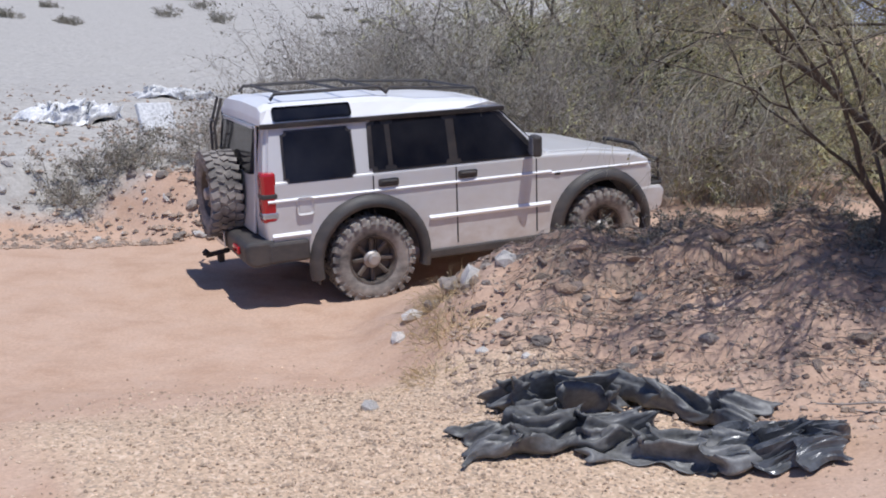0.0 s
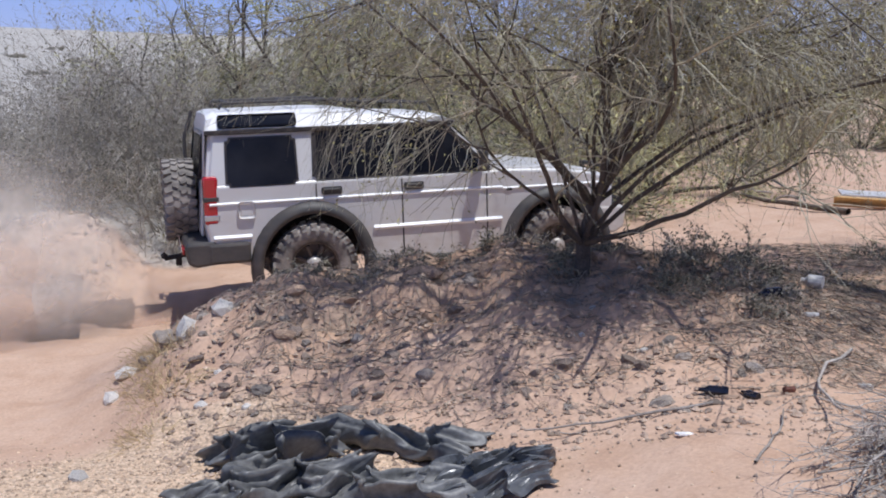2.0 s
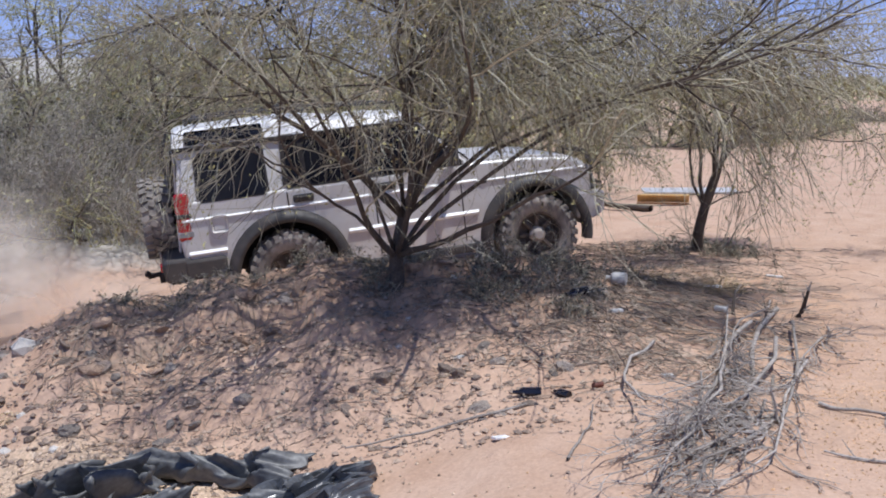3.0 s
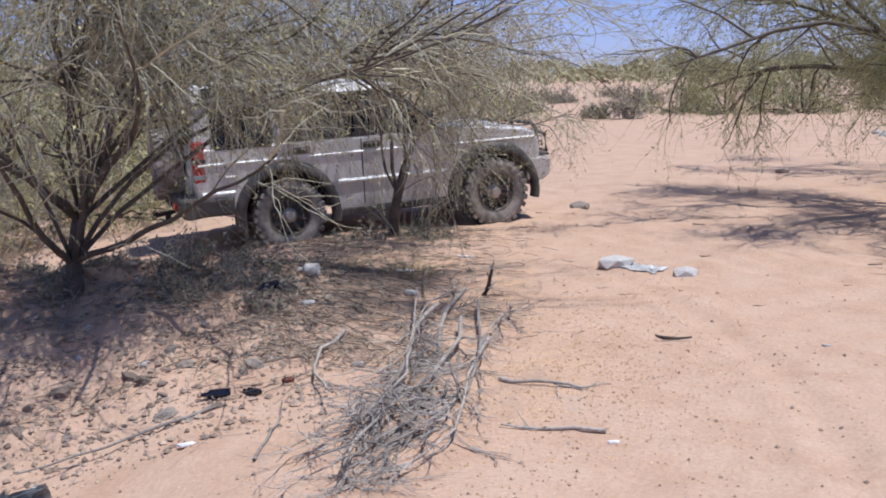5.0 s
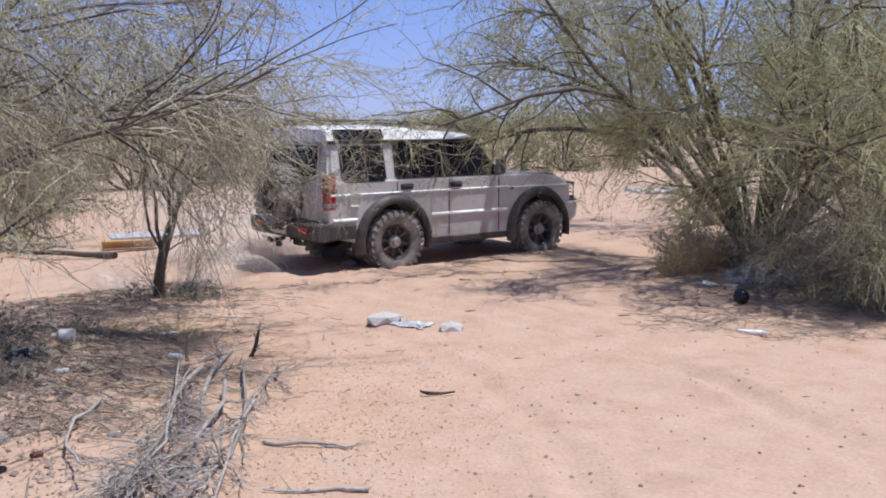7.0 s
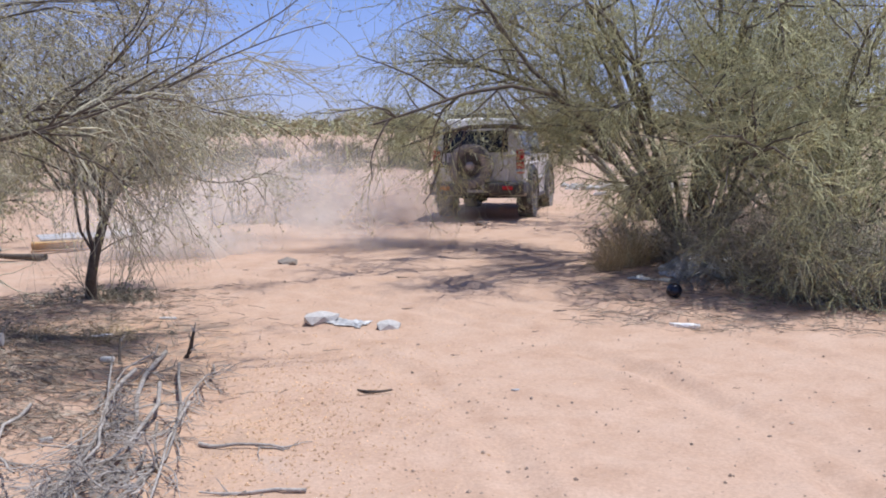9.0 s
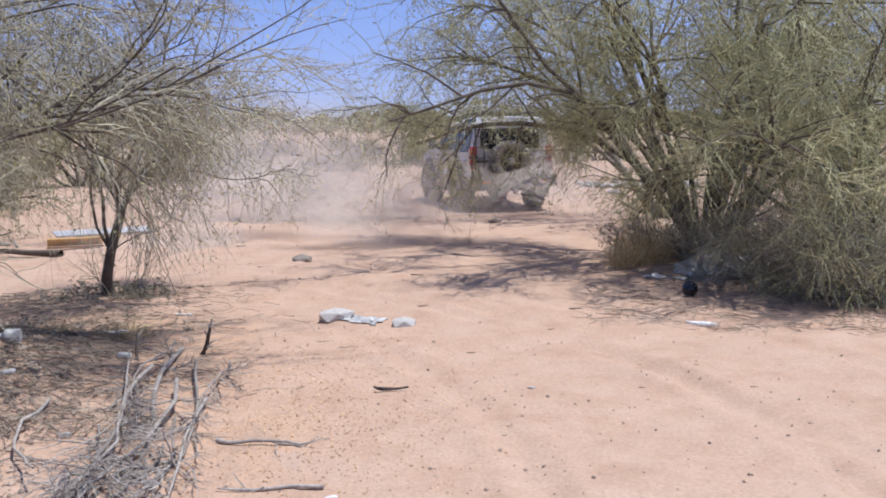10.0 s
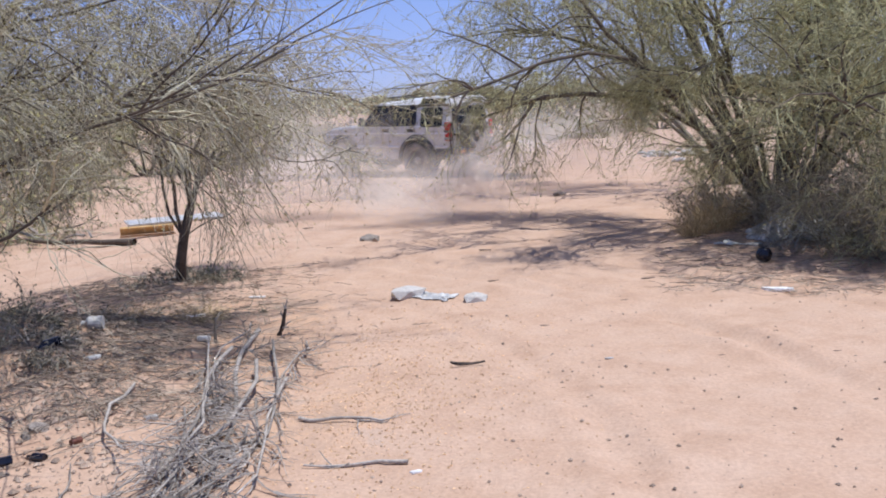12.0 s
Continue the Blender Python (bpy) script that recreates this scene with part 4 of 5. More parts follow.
    for y in (-0.58, 0.58):
        part("front_rail", pipe([(0.32, y, 2.030), (0.36, y, 2.080), (1.25, y, 2.030), (1.31, y, 1.950)], 0.014), TRIM, roof, "black roof rail")
    for x in (-0.68, -0.1, 0.25, 1.2):
        part("cross_bar", pipe([(x, -0.58, 2.095 if x < 0.3 else 2.035), (x, 0.58, 2.095 if x < 0.3 else 2.035)], 0.013), TRIM, roof)
    part("aerial", pipe([(1.82, -0.80, 1.36), (1.78, -0.86, 1.42), (1.73, -0.90, 1.52)], 0.004, 5), TRIM, root)
    # wheels
    first = new("wheel")
    wheel_parts(first)
    first.parent = root
    tagged(first, "dusty mud-terrain wheel with a black rim")
    first.matrix_basis = pose(0, -0.80, 0.41)
    found = [first]
    for x, y, turn in ((2.54, -0.80, 0), (0, 0.80, 180), (2.54, 0.80, 180)):
        w = copy_thing(first, pose(x, y, 0.41, 0, 0, turn))
        found.append(w)
    spare = copy_thing(first, pose(-1.19, 0.10, 1.13, 0, 0, -90))
    spare.name = "spare_wheel"
    tagged(spare, "spare mud-terrain wheel on the tail door")
    part("spare_carrier", joined(boxed((0.12, 0.22, 0.22), (-1.06, 0.10, 1.13), 0.03), boxed((0.03, 0.9, 0.06), (-1.03, 0.3, 1.13), 0.01)), TRIM, root)
    # the body sits low over its axles
    for ob in root.children:
        if ob not in found and not ob.name.startswith(("axle", "coil_spring", "steering_arm")):
            ob.matrix_basis = pose(0, 0, -0.11) @ ob.matrix_basis
    tagged(root, "silver lifted four-wheel-drive estate car coated in desert dust", "car")
    return root, found


car, wheels = build_car()


# ---- stones, litter and rubbish ----
STONE = mottled("stone", (0.22, 0.18, 0.15), (0.36, 0.31, 0.26), 5, 0.9, fine=45, relief=0.5, vary=0.3)
DARK_STONE = mottled("dark_stone", (0.17, 0.13, 0.105), (0.30, 0.23, 0.18), 5, 0.9, fine=45, relief=0.5, vary=0.3)
CLOD = mottled("clod", (0.36, 0.24, 0.165), (0.52, 0.37, 0.26), 6, 0.95, fine=50, relief=0.6, vary=0.2)
PALE_STONE = mottled("pale_stone", (0.46, 0.43, 0.39), (0.62, 0.58, 0.53), 6, 0.9, fine=40, relief=0.4, vary=0.2)
PEBBLE = mottled("pebble", (0.38, 0.27, 0.185), (0.62, 0.475, 0.34), 9, 0.9, vary=0.45, island=True, relief=0.0)
RUBBLE = mottled("rubble", (0.24, 0.18, 0.14), (0.48, 0.36, 0.265), 9, 0.95, vary=0.4, island=True, relief=0.2)
CLOD_BITS = mottled("soil_crumb", (0.50, 0.31, 0.17), (0.68, 0.47, 0.29), 9, 0.95, vary=0.35, island=True, relief=0.0)
LITTER = mottled("litter", (0.23, 0.18, 0.135), (0.43, 0.35, 0.265), 9, 0.9, vary=0.4, island=True, relief=0.0)
DEADWOOD = mottled("deadwood", (0.26, 0.225, 0.19), (0.46, 0.41, 0.36), 7, 0.9, fine=60, relief=0.4, stretch=(1, 1, 1), vary=0.25)
CHARRED = mottled("charred_wood", (0.03, 0.025, 0.022), (0.08, 0.065, 0.055), 9, 0.9, vary=0.2)
PLASTIC = mottled("black_plastic_sheet", (0.10, 0.10, 0.097), (0.185, 0.182, 0.175), 5, 0.48, fine=30, relief=0.1, vary=0.15)
SHINY = mottled("shiny_plastic_bag", (0.07, 0.073, 0.076), (0.13, 0.133, 0.137), 4, 0.28, fine=22, relief=0.3, vary=0.0)
WHITE = mottled("white_rubbish", (0.74, 0.73, 0.71), (0.85, 0.84, 0.82), 5, 0.7, fine=25, relief=0.3, vary=0.15)
GREY_FILM = mottled("grey_film", (0.42, 0.41, 0.39), (0.64, 0.62, 0.59), 8, 0.35, fine=25, relief=0.4, vary=0.1)
PLY = mottled("plywood", (0.56, 0.34, 0.12), (0.68, 0.44, 0.18), 3, 0.6, fine=30, relief=0.2, vary=0, stretch=(1, 6, 1))
PLY_EDGE = mottled("plywood_edge", (0.20, 0.10, 0.04), (0.30, 0.16, 0.07), 8, 0.8, vary=0)
BOTTLE, bn_, bl_, bb_ = material("dark_bottle", 0.1)
bb_.inputs["Base Color"].default_value = (0.012, 0.012, 0.02, 1)
RUST = mottled("rusty_can", (0.10, 0.035, 0.025), (0.22, 0.09, 0.06), 20, 0.6, metal=0.3, vary=0)


def stone_mesh(name, seed, flat, rough, mat):
    bm = bmesh.new()
    bmesh.ops.create_icosphere(bm, subdivisions=2 if rough > 0.3 else 1, radius=1)
    off = Vector((seed * 7.3, seed * 1.9, seed * 3.1))
    for v in bm.verts:
        v.co *= 1 + rough * noise.noise(v.co * 1.3 + off) + rough * 0.5 * noise.noise(v.co * 3.1 + off)
        v.co.z *= flat
    me = bpy.data.meshes.new(name)
    bm.to_mesh(me)
    bm.free()
    me.materials.append(mat)
    return me


def scatter_stones():
    rng = np.random.default_rng(77)
    kinds = [stone_mesh("stone", i, f, r, m) for i, (f, r, m) in enumerate(((0.6, 0.35, STONE), (0.7, 0.3, DARK_STONE), (0.45, 0.4, CLOD), (0.6, 0.25, PALE_STONE), (0.35, 0.45, DARK_STONE), (0.5, 0.4, STONE), (0.3, 0.45, CLOD)))]

    def put(x, y, size, kind, sink=0.25):
        ob = new("stone", kinds[kind])
        s = size * rng.uniform(0.75, 1.3, 3)
        ob.parent = ground
        ob.matrix_basis = Matrix.LocRotScale((x, y, height(x, y) + size * (0.25 - sink)), Euler((rng.normal(0, 0.3), rng.normal(0, 0.3), rng.uniform(0, 6.3))), s)

    for _ in range(215):
        az = 34 + 32 * rng.uniform(0, 1) ** 1.1
        r = 5.7 + 2.7 * rng.uniform(0, 1) ** 0.7
        x, y, _z = at(az, r)
        put(x, y, 0.018 + 0.055 * rng.uniform(0, 1) ** 2.4, rng.choice(7, p=[0.2, 0.28, 0.08, 0.06, 0.26, 0.1, 0.02]))
    for _ in range(30):
        x, y, _z = at(rng.uniform(38, 62), rng.uniform(7.3, 8.3))
        put(x, y, rng.uniform(0.05, 0.10), rng.choice([2, 4, 2, 6]), 0.36)
    for az, r, s, k in ((31.0, 8.05, 0.10, 3), (32.2, 8.0, 0.09, 0), (33.2, 8.1, 0.12, 0), (34.2, 8.0, 0.11, 3), (35.2, 8.1, 0.10, 0), (36.2, 8.0, 0.12, 3), (37.2, 8.1, 0.10, 0), (30.2, 7.7, 0.07, 3), (35.1, 6.85, 0.055, 3), (37.6, 6.6, 0.04, 3), (28.7, 5.65, 0.06, 3), (42.4, 6.0, 0.05, 3)):
        x, y, _z = at(az, r)
        put(x, y, s, k, 0.15)
    for _ in range(130):
        x, y, _z = at(rng.uniform(2, 26), rng.uniform(12.2, 14.4))
        put(x, y, rng.uniform(0.02, 0.085), rng.choice([0, 3, 3, 5]))
    for _ in range(60):
        x, y, _z = at(rng.uniform(96, 103), rng.uniform(28, 31))
        put(x, y, rng.uniform(0.04, 0.16), 3, 0.1)

    def grains(name, count, places, sizes, mat, label):
        x, y = places
        s = sizes[:, None, None]
        octa = np.array([(1, 0, 0), (-1, 0, 0), (0, 1, 0), (0, -1, 0), (0, 0, 0.7), (0, 0, -0.7)], float)
        v = octa[None] * s * rng.uniform(0.6, 1.3, (count, 6, 1))
        a = rng.uniform(0, 6.3, count)[:, None]
        vx, vy = v[..., 0] * np.cos(a) - v[..., 1] * np.sin(a), v[..., 0] * np.sin(a) + v[..., 1] * np.cos(a)
        v = np.stack([vx + x[:, None], vy + y[:, None], v[..., 2] + (land(x, y) + sizes * 0.2)[:, None]], -1)
        tri = np.array([(0, 2, 4), (2, 1, 4), (1, 3, 4), (3, 0, 4), (2, 0, 5), (1, 2, 5), (3, 1, 5), (0, 3, 5)])
        f = (tri[None] + 6 * np.arange(count)[:, None, None]).reshape(-1, 3)
        tagged(mesh_object(name, v.reshape(-1, 3), f, mat), label, "gravel", kind="stuff")

    def polar(count, a0, a1, r0, r1, pw=1.0):
        az, r = np.radians(rng.uniform(a0, a1, count)), r0 + (r1 - r0) * rng.uniform(0, 1, count) ** pw
        return r * np.sin(az), r * np.cos(az)

    grains("pebbles", 16000, (rng.normal(2.5, 0.95, 16000), rng.normal(4.2, 1.0, 16000)), 0.004 + 0.011 * rng.uniform(0, 1, 16000) ** 2.5, PEBBLE, "small tan and grey pebbles strewn over the sand")
    grains("rubble", 9000, polar(9000, 33, 70, 5.4, 8.8, 0.8), 0.006 + 0.026 * rng.uniform(0, 1, 9000) ** 3, RUBBLE, "brown rubble and clods on the ridge slope")
    grains("bank_rubble", 6000, polar(6000, 0, 30, 12.2, 30, 2.2), 0.012 + 0.05 * rng.uniform(0, 1, 6000) ** 3, RUBBLE, "grey rubble on the bank of the wash")
    grains("soil_crumbs", 7000, (rng.normal(6.6, 1.3, 7000), rng.normal(0.75, 0.55, 7000)), 0.003 + 0.008 * rng.uniform(0, 1, 7000) ** 3, CLOD_BITS, "orange crumbs of crusted soil beside the dead branches")
    grains("crumbs", 2600, polar(2600, 66, 116, 4.2, 18, 1.3), 0.004 + 0.012 * rng.uniform(0, 1, 2600) ** 4, RUBBLE, "scattered crumbs of soil on the open sand")

    def twigs(name, count, places, length, rad, label, tall=0.02):
        x, y = places
        start = np.stack([x, y, land(x, y) + rng.uniform(0.002, tall, count)], 1)
        way = np.stack([rng.normal(0, 1, count), rng.normal(0, 1, count), rng.normal(0, 0.08, count)], 1)
        p = grow(rng, start, way, length * rng.uniform(0.3, 1.4, count), 4, 0.0, 0.18)
        p[..., 2] = land(p[..., 0], p[..., 1]) + rng.uniform(0.003, tall, count)[:, None]
        v, f = tubes([(p, rad * rng.uniform(0.6, 1.5, count)[:, None] * np.linspace(1, 0.5, 5)[None, :])], 3)
        tagged(mesh_object(name, v, f, LITTER), label, "litter", kind="stuff")

    bearing, reach = np.radians(rng.normal(69.5, 4.2, 5200)), rng.uniform(6.4, 12.4, 5200)
    bank_spread = reach * np.sin(bearing), reach * np.cos(bearing)
    twigs("ridge_litter", 6000, polar(6000, 37, 72, 5.9, 9.0, 0.5), 0.15, 0.0028, "dry twig litter strewn over the ridge", 0.04)
    twigs("trail_litter", 5200, bank_spread, 0.22, 0.0028, "dry twig litter round the foot of the trees", 0.03)
    twigs("tree_litter", 2200, polar(2200, 98, 116, 9.6, 14.5), 0.22, 0.003, "dry twig litter under the big tree", 0.04)


scatter_stones()


def crumpled(name, seed, centre, length, width, turn, tall, mat, label, folds=3.0, bend=0.0, category="plastic sheet", nu=54, nv=26, fray=0.16, soft=True):
    """A crumpled sheet on the ground: folded ridges along its length, ragged outline."""
    u, v = np.meshgrid(np.linspace(-1, 1, nu), np.linspace(-1, 1, nv), indexing="ij")
    k = seed * 1.37
    uu = u + fray * 0.5 * np.sin(v * 4 + k) + fray * 0.3 * np.sin(v * 11 + 2 * k)
    vv = v * (1 + fray * np.sin(u * 5 + k) + fray * 0.8 * np.sin(u * 12 + 2.3 * k)) + 0.12 * np.sin(u * 7 + k)
    h = np.zeros_like(u)
    for i in range(nu):
        for j in range(nv):
            p = Vector((u[i, j] * length * 2.2 + seed * 5.1, v[i, j] * width * 5.0 + k, seed * 0.7))
            h[i, j] = 0.75 * (1 - abs(noise.noise(p * folds * 0.26)) * 2.8) + 0.25 * (1 - abs(noise.noise(p * folds * 0.7)) * 2.6) + 0.04 * noise.noise(p * folds * 2.4)
    h = np.clip(h, 0, None)
    env = (1 - np.abs(u) ** 5) * (1 - np.abs(v) ** 4) * 0.85 + 0.15
    h = tall * h * env
    x, y = uu * length / 2, vv * width / 2 + bend * (u * u - 0.4)
    x = x + 0.6 * h * np.sin(9 * u + k)
    y = y - 0.7 * h
    a = radians(turn)
    gx, gy = centre[0] + x * math.cos(a) - y * math.sin(a), centre[1] + x * math.sin(a) + y * math.cos(a)
    gz = land(gx, gy) + 0.012 + h
    base = np.array([centre[0], centre[1], height(*centre)])
    verts = np.stack([gx, gy, gz], -1).reshape(-1, 3) - base
    i, j = np.meshgrid(np.arange(nu - 1), np.arange(nv - 1), indexing="ij")
    f = np.stack([i * nv + j, (i + 1) * nv + j, (i + 1) * nv + j + 1, i * nv + j + 1], -1).reshape(-1, 4)
    ob = mesh_object(name, verts, f, mat, smooth=soft)
    ob.location = base
    md = ob.modifiers.new("thickness", "SOLIDIFY")
    md.thickness = 0.005
    return tagged(ob, label, category)


def rubbish():
    # black sheets on the gravel: the long sides run across the view
    crumpled("plastic_sheet", 1, (3.32, 4.02), 1.02, 0.46, -20, 0.19, PLASTIC, "crumpled dull black plastic sheet lying on gravel", bend=-0.10, folds=3.0, nu=70, nv=34)
    crumpled("plastic_sheet", 2, (3.62, 4.42), 0.78, 0.30, -28, 0.27, PLASTIC, "crumpled dull black plastic sheet with raised peaks", folds=3.4, nu=60, nv=28)
    crumpled("plastic_sheet", 3, (4.22, 4.06), 1.05, 0.34, -72, 0.21, PLASTIC, "long rolled fold of black plastic sheet on sand", folds=2.0, nu=66, nv=28)
    crumpled("plastic_sheet", 4, (3.72, 3.60), 0.88, 0.44, -45, 0.16, PLASTIC, "crumpled dull black plastic sheet half full of sand", folds=2.5, nu=60, nv=30)
    crumpled("plastic_bag", 5, (4.12, 3.22), 0.62, 0.56, -48, 0.15, SHINY, "shiny grey-black plastic bag with creases", folds=2.4, soft=False, nu=40, nv=34, category="plastic bag")
    # white rubbish beyond the wash
    crumpled("white_sheet", 6, (4.3, 19.0), 1.7, 0.9, 10, 0.40, WHITE, "crumpled white sheet dumped on grey ground", category="rubbish")
    crumpled("white_sheet", 7, (7.9, 24.2), 2.0, 0.8, -5, 0.30, WHITE, "flat white sheet dumped on grey ground", category="rubbish")
    bm = boxed((0.62, 0.10, 0.48), (0, 0, 0.2), 0.02, (-28, 0, 12))
    ob = part("foam_board", bm, WHITE, None)
    ob.location = spot(5.15, 16.9)
    tagged(ob, "white panel leaning on the wash bank", "rubbish")
    # by the big tree and on the trail
    crumpled("white_cloth", 8, (12.55, -3.25), 0.95, 0.55, 80, 0.26, GREY_FILM, "dirty white crumpled cloth under the big tree", category="cloth", folds=5)
    crumpled("white_scrap", 9, (12.2, -2.55), 0.5, 0.16, 80, 0.05, GREY_FILM, "strip of dirty white cloth on sand", category="rubbish", nu=20, nv=10)
    crumpled("plastic_film", 10, (9.75, 0.72), 0.40, 0.26, 70, 0.03, GREY_FILM, "pale grey plastic film half buried in sand", category="rubbish", folds=5)
    for nm, x, y, size, turn, mat, label, cat in (
            ("white_tray", 9.6, -2.40, (0.12, 0.26, 0.04), 8, WHITE, "flat white foam tray on the sand", "rubbish"),
            ("paper_scrap", 10.17, 2.5, (0.06, 0.16, 0.02), 20, WHITE, "small white paper scrap", "rubbish"),
            ("paper_scrap", 4.85, 2.52, (0.05, 0.09, 0.015), 60, WHITE, "small white paper scrap", "rubbish"),
            ("paper_scrap", 9.0, 2.75, (0.08, 0.2, 0.03), 50, WHITE, "small white paper scrap", "rubbish"),
            ("paper_scrap", 7.75, 2.25, (0.07, 0.1, 0.04), 10, GREY_FILM, "pale blue-grey plastic scrap", "rubbish"),
            ("paper_scrap", 6.1, 2.05, (0.06, 0.08, 0.03), 30, GREY_FILM, "pale blue-grey plastic scrap", "rubbish"),
            ("paper_scrap", 6.9, 2.75, (0.07, 0.12, 0.03), 70, GREY_FILM, "pale blue-grey plastic scrap", "rubbish"),
            ("paper_scrap", 5.2, 0.35, (0.03, 0.06, 0.015), 40, WHITE, "small white paper scrap", "rubbish"),
            ("paper_scrap", 7.3, -0.75, (0.04, 0.05, 0.01), 40, GREY_FILM, "pale scrap trodden into the sand", "rubbish"),
            ("paper_scrap", 26.5, -3.8, (0.3, 0.5, 0.08), 80, WHITE, "white scrap far across the sand", "rubbish")):
        ob = part(nm, boxed(size, (0, 0, size[2] * 0.4), min(size) * 0.3, (4, 6, turn)), mat, None)
        ob.location = spot(x, y)
        tagged(ob, label, cat)
    for x, y, s, mat, label in ((13.96, 1.98, 0.14, STONE, "smooth grey stone on the sand"), (9.58, 0.30, 0.10, PALE_STONE, "grey stone beside the plastic film"), (9.8, 0.95, 0.13, PALE_STONE, "grey stone beside the plastic film"), (19.1, -0.7, 0.10, DARK_STONE, "dark stone on the far sand")):
        ob = new("field_stone", stone_mesh("field_stone", int(x * 3), 0.55, 0.3, mat))
        ob.matrix_basis = Matrix.LocRotScale((x, y, height(x, y) + s * 0.2), Euler((0, 0, x)), (s, s * 1.4, s))
        tagged(ob, label, "stone")
    ob = part("ball", lathe([(0.0, -0.085), (0.05, -0.07), (0.08, -0.03), (0.085, 0.0), (0.08, 0.03), (0.05, 0.07), (0.0, 0.085)], 18, pose(0, 0, 0.08, 70)), BOTTLE, None, smooth=True)
    ob.location = spot(11.1, -2.6)
    tagged(ob, "small glossy black ball on the sand", "ball")
    for x, y, turn, r, ln, mat, label, nm in ((5.47, 2.69, 30, 0.03, 0.17, BOTTLE, "dark glass bottle lying on the slope", "bottle"), (5.55, 2.50, -15, 0.024, 0.12, BOTTLE, "dark glass bottle lying on the slope", "bottle"), (5.71, 2.34, 60, 0.018, 0.07, RUST, "rusty drink can on the sand", "can"), (7.62, 3.05, 10, 0.05, 0.16, GREY_FILM, "pale crushed bottle on the ridge", "bottle"), (6.9, 3.05, 70, 0.04, 0.2, BOTTLE, "dark glass bottle on the ridge", "bottle")):
        prof = [(0.0, -ln / 2), (r, -ln / 2), (r, ln * 0.15), (r * 0.4, ln * 0.32), (r * 0.38, ln / 2), (0.0, ln / 2)] if nm == "bottle" else [(0.0, -ln / 2), (r * 0.9, -ln / 2), (r, -ln * 0.42), (r, ln * 0.42), (r * 0.9, ln / 2), (0.0, ln / 2)]
        ob = part(nm, lathe(prof, 14, pose(0, 0, r * 0.9, 0, 0, turn)), mat, None, smooth=False)
        ob.location = spot(x, y)
        tagged(ob, label, nm)
    # the yellow board
    board = new("board")
    part("board_face", boxed((0.03, 0.80, 0.20), (0, 0, 0.12), 0.004, (0, -52, 0)), PLY, board)
    part("board_edge", boxed((0.035, 0.82, 0.03), (-0.085, 0, 0.045), 0.004), PLY_EDGE, board)
    board.location, board.rotation_euler = spot(15.75, 5.75), (0, 0, radians(22))
    tagged(board, "yellow plywood board with a dark edge lying on sand", "board")
    board2 = new("grey_board")
    part("board_face", boxed((0.5, 1.6, 0.03), (0, 0, 0.05), 0.005, (0, -4, 0)), GREY_FILM, board2)
    board2.location, board2.rotation_euler = spot(17.4, 5.9), (0, 0, radians(30))
    tagged(board2, "weathered grey board lying on sand", "board")
    # small dark bits on the trail
    rng = np.random.default_rng(9)
    spots = [(7.22, 0.29, 0.20), (5.55, 0.55, 0.0), (10.09, -1.28, 0.10), (7.26, -1.49, 0.04), (7.22, -2.24, 0.04), (12.5, 0.4, 0.12), (10.4, 0.2, 0.09), (8.4, -0.3, 0.06), (15.5, 3.2, 0.12), (13.2, 2.4, 0.07), (9.2, -1.0, 0.05)]
    for i, (x, y, ln) in enumerate(spots):
        if not ln:
            continue
        p = grow(rng, [(0, 0, 0.02)] * 2, [(0.3, -1, 0.05), (0.5, 0.9, 0.1)], np.array([ln, ln * 0.35]), 4, 0.0, 0.12)
        p[..., 2] = 0.015 + 0.3 * np.abs(p[..., 2])
        v, f = tubes([(p, ln * 0.07 * np.linspace(1, 0.45, 5)[None, :].repeat(2, 0))], 5)
        ob = mesh_object("charred_stick", v, f, CHARRED)
        ob.location = spot(x, y)
        tagged(ob, "charred bit of wood on the sand", "stick", "charred sticks")


rubbish()


